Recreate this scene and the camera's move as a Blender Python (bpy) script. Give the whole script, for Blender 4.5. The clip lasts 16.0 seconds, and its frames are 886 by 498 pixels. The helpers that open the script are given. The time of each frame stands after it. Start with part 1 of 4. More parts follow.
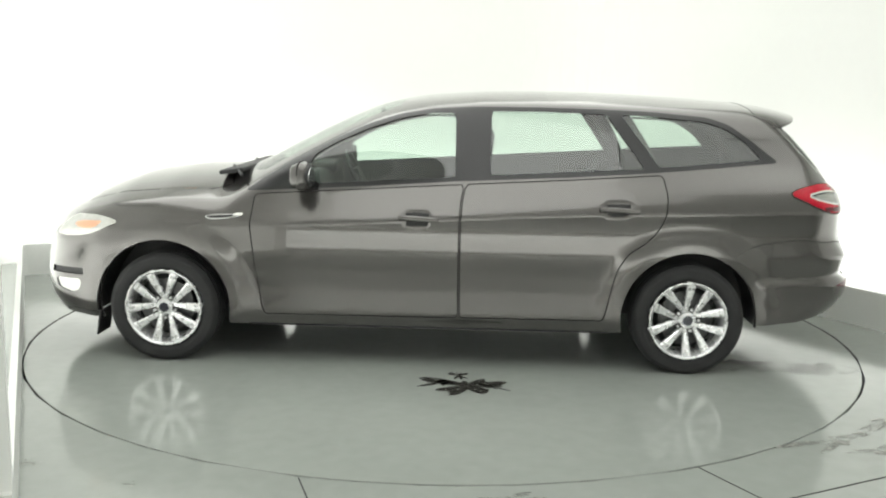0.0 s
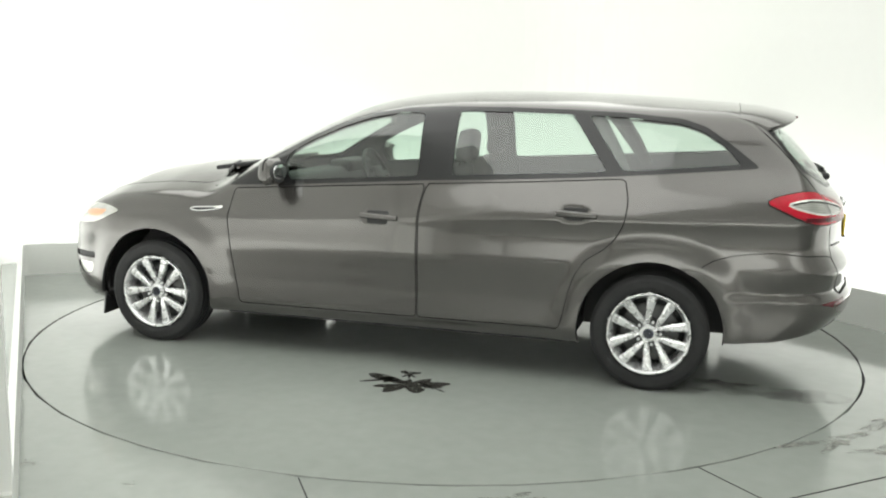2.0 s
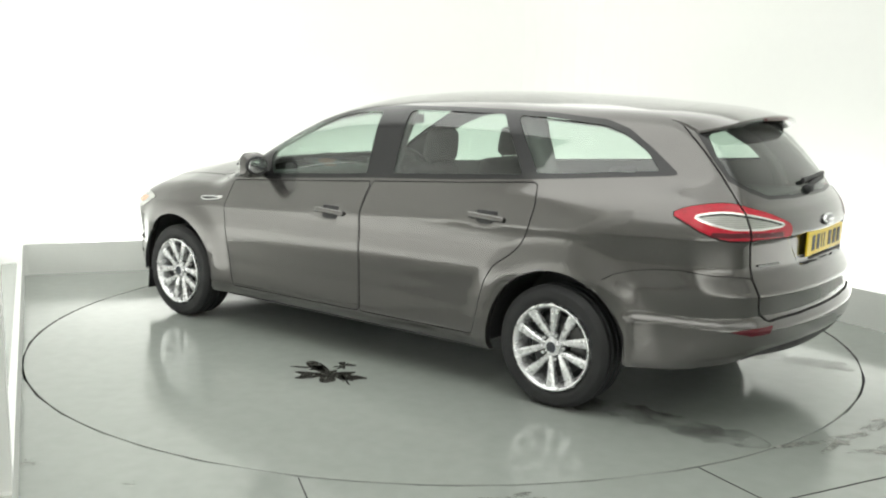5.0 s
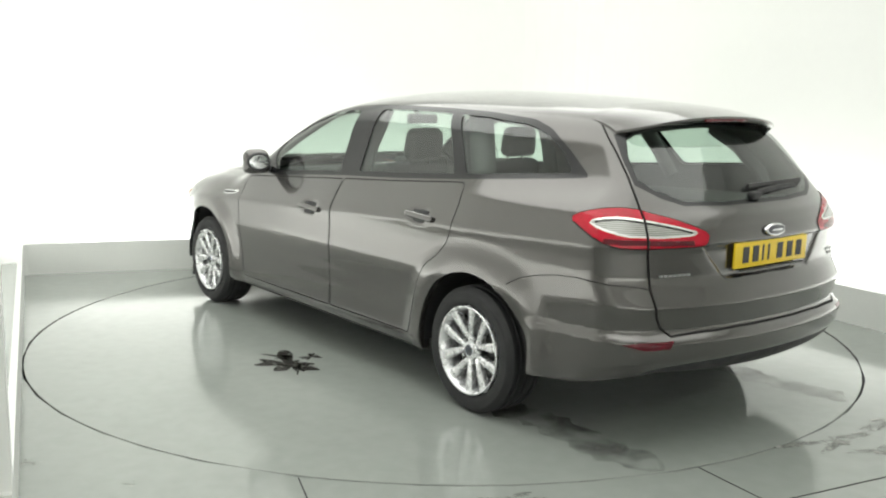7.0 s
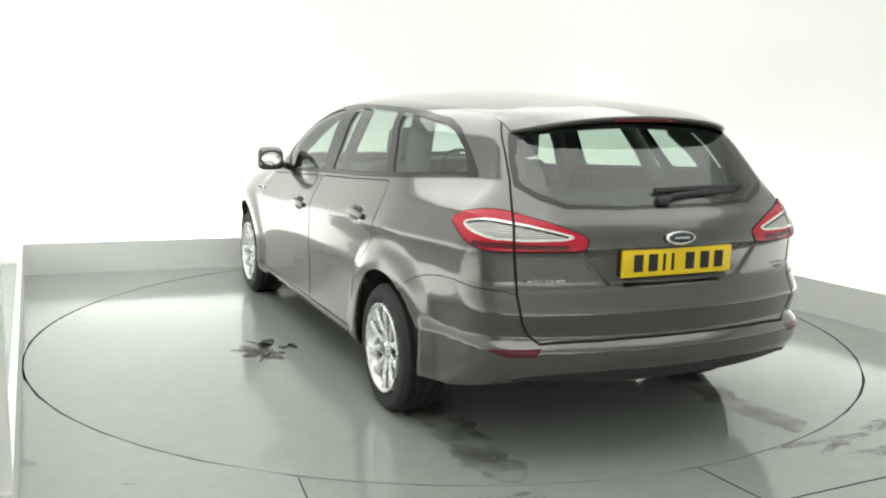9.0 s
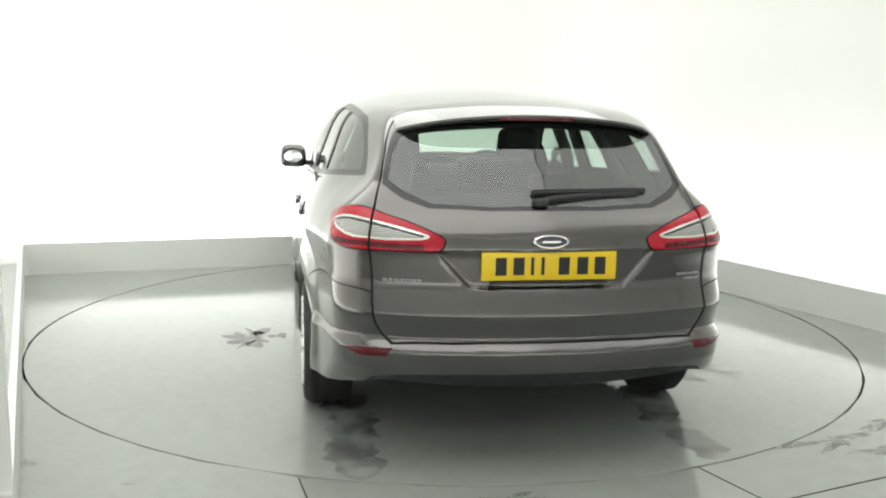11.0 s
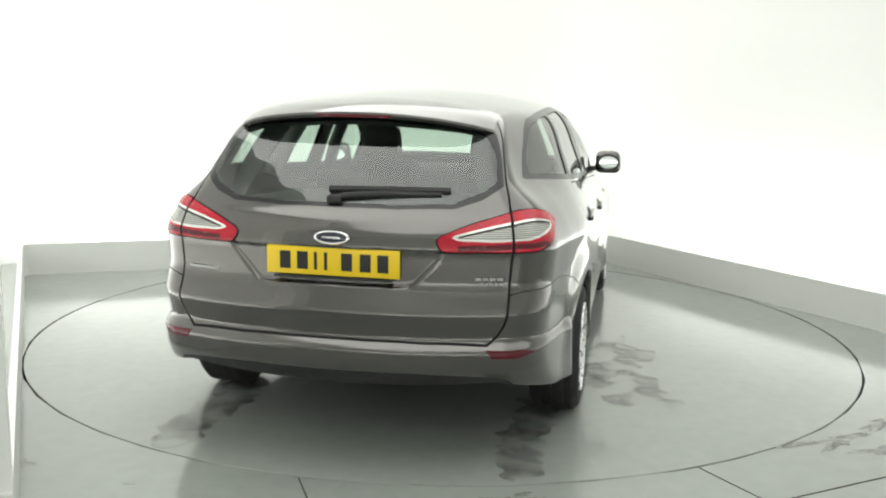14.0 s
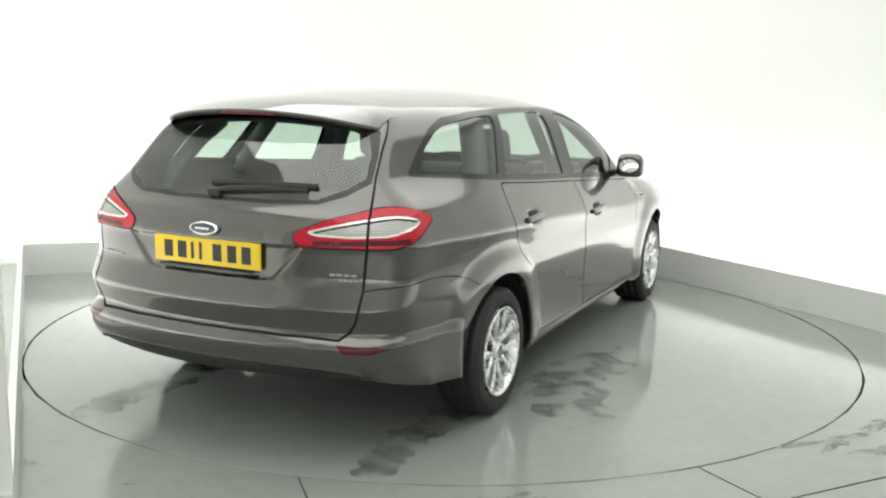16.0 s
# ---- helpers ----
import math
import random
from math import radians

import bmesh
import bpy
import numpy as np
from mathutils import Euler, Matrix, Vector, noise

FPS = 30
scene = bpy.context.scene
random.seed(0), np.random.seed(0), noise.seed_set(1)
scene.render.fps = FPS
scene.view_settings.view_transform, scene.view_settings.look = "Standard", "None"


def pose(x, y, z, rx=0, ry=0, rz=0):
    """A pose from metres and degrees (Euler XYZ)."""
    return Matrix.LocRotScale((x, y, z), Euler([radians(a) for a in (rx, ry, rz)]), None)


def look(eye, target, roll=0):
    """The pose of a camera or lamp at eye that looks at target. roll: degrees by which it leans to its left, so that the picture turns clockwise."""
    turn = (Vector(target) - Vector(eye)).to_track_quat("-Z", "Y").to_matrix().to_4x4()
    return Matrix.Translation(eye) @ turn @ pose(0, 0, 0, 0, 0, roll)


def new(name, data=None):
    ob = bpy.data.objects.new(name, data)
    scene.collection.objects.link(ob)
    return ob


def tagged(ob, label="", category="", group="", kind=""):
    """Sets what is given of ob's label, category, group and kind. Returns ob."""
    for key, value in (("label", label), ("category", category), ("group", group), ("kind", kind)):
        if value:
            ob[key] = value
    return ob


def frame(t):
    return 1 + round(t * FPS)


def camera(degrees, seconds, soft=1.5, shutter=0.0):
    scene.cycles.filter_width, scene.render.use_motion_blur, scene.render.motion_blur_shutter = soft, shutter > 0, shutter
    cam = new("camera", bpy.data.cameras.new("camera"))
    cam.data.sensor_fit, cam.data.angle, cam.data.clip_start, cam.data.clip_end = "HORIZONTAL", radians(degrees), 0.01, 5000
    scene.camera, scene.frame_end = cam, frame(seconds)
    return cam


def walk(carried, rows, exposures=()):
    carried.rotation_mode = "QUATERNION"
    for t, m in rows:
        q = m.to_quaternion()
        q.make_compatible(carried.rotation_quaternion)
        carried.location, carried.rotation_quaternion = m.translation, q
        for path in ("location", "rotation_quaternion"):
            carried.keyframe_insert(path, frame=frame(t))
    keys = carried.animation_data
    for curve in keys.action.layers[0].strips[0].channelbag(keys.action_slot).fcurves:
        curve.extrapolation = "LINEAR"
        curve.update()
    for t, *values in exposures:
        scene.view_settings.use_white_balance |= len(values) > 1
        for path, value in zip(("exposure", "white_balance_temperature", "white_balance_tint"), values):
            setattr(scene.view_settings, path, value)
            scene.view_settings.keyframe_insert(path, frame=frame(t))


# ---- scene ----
cam = camera(50.0, 16.0, soft=2.1)
EYE = (0.0, -5.9176, 1.4971)
YAW, PITCH = radians(-0.1085), radians(9.504)
AIM = (EYE[0] + math.sin(YAW) * math.cos(PITCH), EYE[1] + math.cos(YAW) * math.cos(PITCH), EYE[2] - math.sin(PITCH))
walk(cam, [(0.0, look(EYE, AIM, 1.068)), (16.0, look(EYE, AIM, 1.068))])
SPIN_START, SPIN_RATE = 178.223, -7.1229      # the turntable's angle in degrees, and degrees a second
CAR_DX, CAR_DY = 0.080, -0.0175               # the car stands a little off the turntable's centre

# ---- light: unseen area lamps added to stand in for the ceiling light ----
world = bpy.data.worlds.new("studio_world")
scene.world = world
world.use_nodes = True
world.node_tree.nodes["Background"].inputs[0].default_value = (0.9, 1.0, 0.95, 1)
world.node_tree.nodes["Background"].inputs[1].default_value = 0.05
scene.view_settings.exposure = 0.0


def ceiling_fill(x, y, z, sx, sy, watts, turn, color=(0.985, 1.0, 0.96)):
    lamp = bpy.data.lights.new("ceiling_fill", "AREA")
    lamp.shape, lamp.size, lamp.size_y, lamp.energy, lamp.color = "RECTANGLE", sx, sy, watts, color
    ob = new("ceiling_fill", lamp)
    ob.matrix_world = pose(x, y, z, 0, 0, turn)
    return ob


# the studio's plan: foot of the upstand
CORNER_L, CORNER_B = (-3.30, 1.40), (1.187, 2.93)
LEFT_END, RIGHT_END = (-1.315, -3.17), (5.55, -4.5)


def along(p, q, f):
    return (p[0] + (q[0] - p[0]) * f, p[1] + (q[1] - p[1]) * f)


# tubes hidden in the trough behind the upstand, shining up the wall
# the last run is unseen, added behind the camera to brighten the car's tail
for (x0, y0), (x1, y1) in ((along(LEFT_END, CORNER_L, 0.06), along(LEFT_END, CORNER_L, 0.98)), (along(CORNER_L, CORNER_B, 0.03), along(CORNER_L, CORNER_B, 0.96)), (along(CORNER_B, RIGHT_END, 0.04), along(CORNER_B, RIGHT_END, 0.91)), ((5.0, -6.92), (-2.9, -6.92))):
    run = Vector((x1 - x0, y1 - y0, 0))
    out = Vector((-run.y, run.x, 0)).normalized()
    lamp = bpy.data.lights.new("trough_tube", "AREA")
    lamp.shape, lamp.size, lamp.size_y, lamp.color = "RECTANGLE", run.length, 0.10, (0.985, 1.0, 0.965)
    lamp.energy = (21 if y0 < -6 else 8.0 if x0 > 1 else 11.0) * run.length
    eye = Vector(((x0 + x1) / 2, (y0 + y1) / 2, 0.10)) + out * 0.16
    new("trough_tube", lamp).matrix_world = look(eye, eye + out * 0.57 + Vector((0, 0, 0.82)))

ROOM_TURN = 24.0
# two abutting fill lamps, added overhead out of view
for a, watts in ((-1.36, 114), (1.36, 70)):
    ca, sa = math.cos(radians(ROOM_TURN)), math.sin(radians(ROOM_TURN))
    ceiling_fill(ca * a + sa * 0.7, sa * a - ca * 0.7, 3.28, 2.7, 6.4, watts, ROOM_TURN)


# ---- materials ----
def material(name, color, rough=0.5, metal=0.0, **more):
    """A principled material with grain at two scales in colour, gloss and relief."""
    m = bpy.data.materials.new(name)
    m.use_nodes = True
    t = m.node_tree
    b = t.nodes["Principled BSDF"]
    b.inputs["Base Color"].default_value = (*color, 1)
    b.inputs["Roughness"].default_value, b.inputs["Metallic"].default_value = rough, metal
    for k, v in more.get("sockets", {}).items():
        b.inputs[k].default_value = v
    vary, scale = more.get("vary", 0.0), more.get("scale", 3.0)
    if vary:
        co = t.nodes.new("ShaderNodeTexCoord")
        n1, n2 = t.nodes.new("ShaderNodeTexNoise"), t.nodes.new("ShaderNodeTexNoise")
        n1.inputs["Scale"].default_value, n2.inputs["Scale"].default_value = scale, scale * more.get("fine", 17.0)
        n1.inputs["Detail"].default_value = n2.inputs["Detail"].default_value = 5
        mixed = t.nodes.new("ShaderNodeMix")
        mixed.inputs[0].default_value = 0.4
        ramp_node = t.nodes.new("ShaderNodeMapRange")
        ramp_node.inputs[1].default_value, ramp_node.inputs[2].default_value = 0.3, 0.7
        ramp_node.inputs[3].default_value, ramp_node.inputs[4].default_value = 1 - vary, 1 + vary
        mul = t.nodes.new("ShaderNodeVectorMath")
        mul.operation = "SCALE"
        mul.inputs[0].default_value = color
        for n in (n1, n2):
            t.links.new(co.outputs["Object"], n.inputs["Vector"])
        t.links.new(n1.outputs["Fac"], mixed.inputs[2])
        t.links.new(n2.outputs["Fac"], mixed.inputs[3])
        t.links.new(mixed.outputs[0], ramp_node.inputs[0])
        t.links.new(ramp_node.outputs[0], mul.inputs["Scale"])
        t.links.new(mul.outputs[0], b.inputs["Base Color"])
        rr = t.nodes.new("ShaderNodeMapRange")
        rr.inputs[1].default_value, rr.inputs[2].default_value = 0.3, 0.7
        rv = more.get("rough_vary", 0.15)
        rr.inputs[3].default_value, rr.inputs[4].default_value = rough * (1 - rv), min(1, rough * (1 + rv))
        t.links.new(n1.outputs["Fac"], rr.inputs[0])
        t.links.new(rr.outputs[0], b.inputs["Roughness"])
        if more.get("bump"):
            bump = t.nodes.new("ShaderNodeBump")
            bump.inputs["Strength"].default_value, bump.inputs["Distance"].default_value = more["bump"], 0.002
            t.links.new(n2.outputs["Fac"], bump.inputs["Height"])
            t.links.new(bump.outputs[0], b.inputs["Normal"])
    return m


def glass(name, tint, gloss=1.0):
    """A thin pane: tinted see-through with a Fresnel sheen."""
    m = bpy.data.materials.new(name)
    m.use_nodes = True
    t = m.node_tree
    t.nodes.clear()
    out = t.nodes.new("ShaderNodeOutputMaterial")
    clear, shiny, blend = t.nodes.new("ShaderNodeBsdfTransparent"), t.nodes.new("ShaderNodeBsdfGlossy"), t.nodes.new("ShaderNodeMixShader")
    clear.inputs[0].default_value = (*tint, 1)
    shiny.inputs["Roughness"].default_value = 0.02
    shiny.inputs[0].default_value = (gloss, gloss, gloss, 1)
    lw, power, scale = t.nodes.new("ShaderNodeLayerWeight"), t.nodes.new("ShaderNodeMath"), t.nodes.new("ShaderNodeMapRange")
    lw.inputs[0].default_value = 0.5
    power.operation, power.inputs[1].default_value = "POWER", 5.0
    scale.inputs[3].default_value, scale.inputs[4].default_value = 0.095, 0.95
    t.links.new(lw.outputs["Facing"], power.inputs[0])
    t.links.new(power.outputs[0], scale.inputs[0])
    t.links.new(scale.outputs[0], blend.inputs[0])
    t.links.new(clear.outputs[0], blend.inputs[1])
    t.links.new(shiny.outputs[0], blend.inputs[2])
    t.links.new(blend.outputs[0], out.inputs[0])
    return m


COAT = {"Coat Weight": 1.0, "Coat Roughness": 0.04, "Coat IOR": 1.5}
PAINT = material("grey_metallic_paint", (0.105, 0.0992, 0.0955), 0.22, 0.8, vary=0.03, scale=1.5, fine=3, rough_vary=0.06, sockets=COAT)
BLACK_TRIM = material("black_trim", (0.012, 0.012, 0.013), 0.22, vary=0.05, scale=2, fine=4)
BLACK_PLASTIC = material("black_plastic", (0.02, 0.02, 0.021), 0.55, vary=0.15, scale=30, bump=0.1)
SEAL = material("seal_rubber", (0.006, 0.006, 0.006), 0.8)
LINING = material("cabin_lining", (0.10, 0.10, 0.10), 0.85, vary=0.1, scale=40)
HEADLINER = material("headliner_cloth", (0.30, 0.30, 0.29), 0.9, vary=0.06, scale=60)
CLOTH = material("dark_seat_cloth", (0.045, 0.046, 0.05), 0.92, vary=0.2, scale=60, bump=0.3)
RUBBER = material("tyre_rubber", (0.016, 0.016, 0.017), 0.72, vary=0.2, scale=14, bump=0.2)
ALLOY = material("silver_alloy", (0.76, 0.76, 0.77), 0.28, 0.7, vary=0.06, scale=25)
STEEL = material("dark_brake_steel", (0.10, 0.10, 0.10), 0.45, 0.8, vary=0.2, scale=30)
BADGE_GREY = material("dull_badge_silver", (0.36, 0.36, 0.36), 0.35, 0.7)
CHROME = material("chrome", (0.8, 0.8, 0.81), 0.10, 1.0)
RED_LENS = material("red_lens", (0.42, 0.004, 0.020), 0.22, vary=0.25, scale=30, sockets={"Coat Weight": 0.35, "Coat Roughness": 0.05, "Specular IOR Level": 0.3})
REFLECTOR_RED = material("dark_red_reflector", (0.09, 0.003, 0.010), 0.25, vary=0.15, scale=20, fine=3, sockets={"Coat Weight": 0.3, "Coat Roughness": 0.05, "Specular IOR Level": 0.3})
LENS_RIM = material("bright_lens_rim", (0.86, 0.86, 0.83), 0.2, 0.6)
CLEAR_LENS = material("clear_lens", (0.46, 0.46, 0.43), 0.18, 0.45, vary=0.3, scale=90, sockets=COAT)
HEAD_LENS = material("headlight_lens", (0.55, 0.55, 0.52), 0.1, 0.4, vary=0.2, scale=14, fine=3, sockets=COAT)
AMBER = material("amber_lens", (0.70, 0.36, 0.22), 0.2, sockets=COAT)
YELLOW = material("plate_yellow", (0.80, 0.56, 0.012), 0.35, vary=0.04, scale=20)
INK = material("plate_black", (0.012, 0.012, 0.012), 0.5)
BADGE_BLUE = material("badge_blue", (0.012, 0.015, 0.03), 0.2, sockets=COAT)
SIDE_GLASS = glass("side_glass", (0.70, 0.80, 0.735))
REAR_GLASS = glass("rear_glass", (0.68, 0.78, 0.72))
MIRROR_GLASS = material("mirror_glass", (0.85, 0.87, 0.88), 0.02, 1.0)
WALL = material("white_wall_paint", (0.76, 0.765, 0.742), 0.6, vary=0.012, scale=0.8, rough_vary=0.05)
UPSTAND = material("pale_grey_upstand", (0.66, 0.67, 0.645), 0.45, vary=0.03, scale=2.5, bump=0.05)
FLOOR = material("grey_green_floor_paint", (0.285, 0.304, 0.284), 0.12, vary=0.08, scale=0.9, fine=14, rough_vary=0.35, bump=0.015)
STAIN = material("dark_fluid_stain", (0.035, 0.034, 0.03), 0.18, vary=0.3, scale=12)
WET = material("damp_floor_film", (0.17, 0.175, 0.165), 0.14, vary=0.35, scale=7)
DIRT = material("floor_grime", (0.20, 0.205, 0.185), 0.35, vary=0.25, scale=8)


def mottle(m, scale, low, high):
    """Let the ground show through a film in ragged spots."""
    t = m.node_tree
    out, b = t.nodes["Material Output"], t.nodes["Principled BSDF"]
    co, n, r = t.nodes.new("ShaderNodeTexCoord"), t.nodes.new("ShaderNodeTexNoise"), t.nodes.new("ShaderNodeMapRange")
    n.inputs["Scale"].default_value, n.inputs["Detail"].default_value = scale, 6
    r.inputs[1].default_value, r.inputs[2].default_value = low, high
    clear, blend = t.nodes.new("ShaderNodeBsdfTransparent"), t.nodes.new("ShaderNodeMixShader")
    t.links.new(co.outputs["Object"], n.inputs["Vector"])
    t.links.new(n.outputs["Fac"], r.inputs[0])
    t.links.new(r.outputs[0], blend.inputs[0])
    t.links.new(clear.outputs[0], blend.inputs[1])
    t.links.new(b.outputs[0], blend.inputs[2])
    t.links.new(blend.outputs[0], out.inputs[0])


mottle(WET, 6, 0.38, 0.74)
mottle(STAIN, 13, 0.30, 0.56)
DARK_PATCH = material("mottled_darker_floor", (0.19, 0.197, 0.185), 0.13, vary=0.2, scale=5)
mottle(DARK_PATCH, 5, 0.47, 0.66)
mottle(DIRT, 16, 0.40, 0.62)
mottle(STAIN, 26, 0.28, 0.44)


def ribbed(m, scale, dark):
    """Fine moulded ribs in a lamp lens."""
    t = m.node_tree
    b = t.nodes["Principled BSDF"]
    co, w, r = t.nodes.new("ShaderNodeTexCoord"), t.nodes.new("ShaderNodeTexWave"), t.nodes.new("ShaderNodeMapRange")
    w.bands_direction = "Z"
    w.inputs["Scale"].default_value, w.inputs["Distortion"].default_value = scale, 0.4
    r.inputs[3].default_value, r.inputs[4].default_value = dark, 1.0
    mul = t.nodes.new("ShaderNodeVectorMath")
    mul.operation = "SCALE"
    mul.inputs[0].default_value = b.inputs["Base Color"].default_value[:3]
    bump = t.nodes.new("ShaderNodeBump")
    bump.inputs["Strength"].default_value, bump.inputs["Distance"].default_value = 0.5, 0.003
    t.links.new(co.outputs["Object"], w.inputs["Vector"])
    t.links.new(w.outputs["Fac"], r.inputs[0])
    t.links.new(w.outputs["Fac"], bump.inputs["Height"])
    t.links.new(r.outputs[0], mul.inputs["Scale"])
    t.links.new(mul.outputs[0], b.inputs["Base Color"])
    t.links.new(bump.outputs[0], b.inputs["Normal"])


ribbed(CLEAR_LENS, 40, 0.32)


# ---- mesh helpers ----
def mesh_of(name, verts, faces, mat, smooth=False, normals=None):
    me = bpy.data.meshes.new(name)
    me.from_pydata([tuple(map(float, v)) for v in verts], [], [tuple(map(int, f)) for f in faces])
    me.materials.append(mat)
    if smooth:
        me.polygons.foreach_set("use_smooth", [True] * len(me.polygons))
    me.update()
    if normals is not None:
        me.normals_split_custom_set_from_vertices([tuple(map(float, n)) for n in normals])
    return me


def part(name, bm, mat, parent, label="", m=None, smooth=True):
    """Link a bmesh or a mesh as one object under its thing."""
    if isinstance(bm, bmesh.types.BMesh):
        me = bpy.data.meshes.new(name)
        bmesh.ops.recalc_face_normals(bm, faces=bm.faces)
        bm.to_mesh(me)
        bm.free()
        me.materials.append(mat)
        if smooth:
            me.polygons.foreach_set("use_smooth", [True] * len(me.polygons))
            me.set_sharp_from_angle(angle=radians(40))
    else:
        me = bm
    ob = new(name, me)
    ob.parent = parent
    if m is not None:
        ob.matrix_basis = m
    return tagged(ob, label)


def block(sx, sy, sz, bevel=0.01, segments=2, taper=1.0, m=None):
    """A rounded block about the origin; taper narrows its top."""
    bm = bmesh.new()
    bmesh.ops.create_cube(bm, size=1.0)
    for v in bm.verts:
        k = taper if v.co.z > 0 else 1.0
        v.co = Vector((v.co.x * sx * k, v.co.y * sy * k, v.co.z * sz))
    if bevel:
        bmesh.ops.bevel(bm, geom=bm.edges[:], offset=bevel, segments=segments, profile=0.6, affect="EDGES")
    if m is not None:
        bmesh.ops.transform(bm, matrix=m, verts=bm.verts)
    return bm


def revolve(profile, n):
    """A closed ring from a profile of (radius, along) turned about the y axis."""
    k = len(profile)
    verts, faces = [], []
    for i in range(n):
        a = 2 * math.pi * i / n
        for r, y in profile:
            verts.append((r * math.cos(a), y, r * math.sin(a)))
    for i in range(n):
        j = (i + 1) % n
        for p in range(k - 1):
            faces.append((i * k + p, i * k + p + 1, j * k + p + 1, j * k + p))
    return verts, faces


def tube(points, radius, sides=8, squash=1.0):
    """A round bar along a line of points."""
    bm = bmesh.new()
    rings = []
    pts = [Vector(p) for p in points]
    for i, p in enumerate(pts):
        d = (pts[min(i + 1, len(pts) - 1)] - pts[max(i - 1, 0)]).normalized()
        side = d.cross(Vector((0, 0, 1)))
        side = side.normalized() if side.length > 1e-4 else Vector((1, 0, 0))
        up = side.cross(d)
        rings.append([bm.verts.new(p + radius * (math.cos(2 * math.pi * k / sides) * side + squash * math.sin(2 * math.pi * k / sides) * up)) for k in range(sides)])
    for a, b in zip(rings, rings[1:]):
        for k in range(sides):
            bm.faces.new((a[k], a[(k + 1) % sides], b[(k + 1) % sides], b[k]))
    bm.faces.new(rings[0][::-1])
    bm.faces.new(rings[-1])
    return bm


# ---- the room ----
def rounded_path(corners, radii, n=10):
    """A line through corners, rounded by radii."""
    out = []
    for i, c in enumerate(corners):
        c = Vector(c)
        if i in (0, len(corners) - 1) or radii[i] == 0:
            out.append(c)
            continue
        a, b = (Vector(corners[i - 1]) - c).normalized(), (Vector(corners[i + 1]) - c).normalized()
        half = a.angle(b) / 2
        d = radii[i] / math.tan(half)
        p, q = c + a * d, c + b * d
        for k in range(n + 1):
            t = k / n
            out.append((1 - t) ** 2 * p + 2 * t * (1 - t) * c + t * t * q)
    return out


def offset_line(path, d):
    """The line moved by d to its left."""
    out = []
    for i, p in enumerate(path):
        t = (path[min(i + 1, len(path) - 1)] - path[max(i - 1, 0)]).normalized()
        if 0 < i < len(path) - 1:
            t1, t2 = (p - path[i - 1]).normalized(), (path[i + 1] - p).normalized()
            k = 1 / max(0.5, math.sqrt(max(0.01, (1 + t1.dot(t2)) / 2)))
        else:
            k = 1
        out.append(p + Vector((-t.y, t.x)) * d * k)
    return out


def curb(path, inner, outer, z0, z1):
    """A solid band along a line, between two offsets and two heights."""
    a, b = offset_line(path, inner), offset_line(path, outer)
    verts = [(p.x, p.y, z) for z in (z0, z1) for line in (a, b) for p in line]
    n, faces = len(path), []
    for i in range(n - 1):
        for q in ((i, i + 1, 2 * n + i + 1, 2 * n + i), (n + i + 1, n + i, 3 * n + i, 3 * n + i + 1), (2 * n + i, 2 * n + i + 1, 3 * n + i + 1, 3 * n + i), (i + 1, i, n + i, n + i + 1)):
            faces.append(q)
    faces += [(0, 2 * n, 3 * n, n), (n - 1, 2 * n - 1, 4 * n - 1, 3 * n - 1)]
    return verts, faces


STUDIO = rounded_path([LEFT_END, CORNER_L, CORNER_B, RIGHT_END], [0, 0.05, 0.5, 0], 12)
wall_h = 3.4
tagged(new("wall_back", mesh_of("wall_back", *curb(STUDIO, 0.60, 0.75, 0.0, wall_h), WALL)), "smooth white studio wall with rounded corner", "wall", kind="structure")
tagged(new("baseboard", mesh_of("baseboard", *curb(STUDIO, 0.0, 0.032, 0.0, 0.245), UPSTAND)), "low pale grey upstand along the studio wall", "baseboard", kind="structure")
for nm, line in (("wall_side", [(6.05, -4.1), (6.05, -7.6)]), ("wall_front", [(6.05, -7.6), (-3.2, -7.6)]), ("wall_entry", [(-3.2, -7.6), (-3.2, -3.9)]), ("wall_return", [(-3.2, -3.9), (-1.86, -3.41), (-1.315, -3.17)])):
    tagged(new(nm, mesh_of(nm, *curb([Vector(p) for p in line], 0.03, 0.18, 0.0, wall_h), WALL)), "plain white studio wall", "wall", kind="structure")
tagged(new("ceiling", mesh_of("ceiling", [(-5, -8.0, wall_h), (6.9, -8.0, wall_h), (6.9, 4.8, wall_h), (-5, 4.8, wall_h), (-5, -8.0, wall_h + 0.2), (6.9, -8.0, wall_h + 0.2), (6.9, 4.8, wall_h + 0.2), (-5, 4.8, wall_h + 0.2)],
                               [(0, 1, 2, 3), (7, 6, 5, 4), (0, 4, 5, 1), (1, 5, 6, 2), (2, 6, 7, 3), (3, 7, 4, 0)], WALL)), "plain white studio ceiling", "ceiling", kind="structure")

# assumed upstand out of view, added in front of the extra tube run
tagged(new("assumed_baseboard_front", mesh_of("assumed_baseboard_front", *curb([Vector((6.05, -6.9)), Vector((-3.2, -6.9))], 0.0, 0.032, 0.0, 0.256), UPSTAND)), "low pale grey upstand along the studio wall", "baseboard", kind="structure")

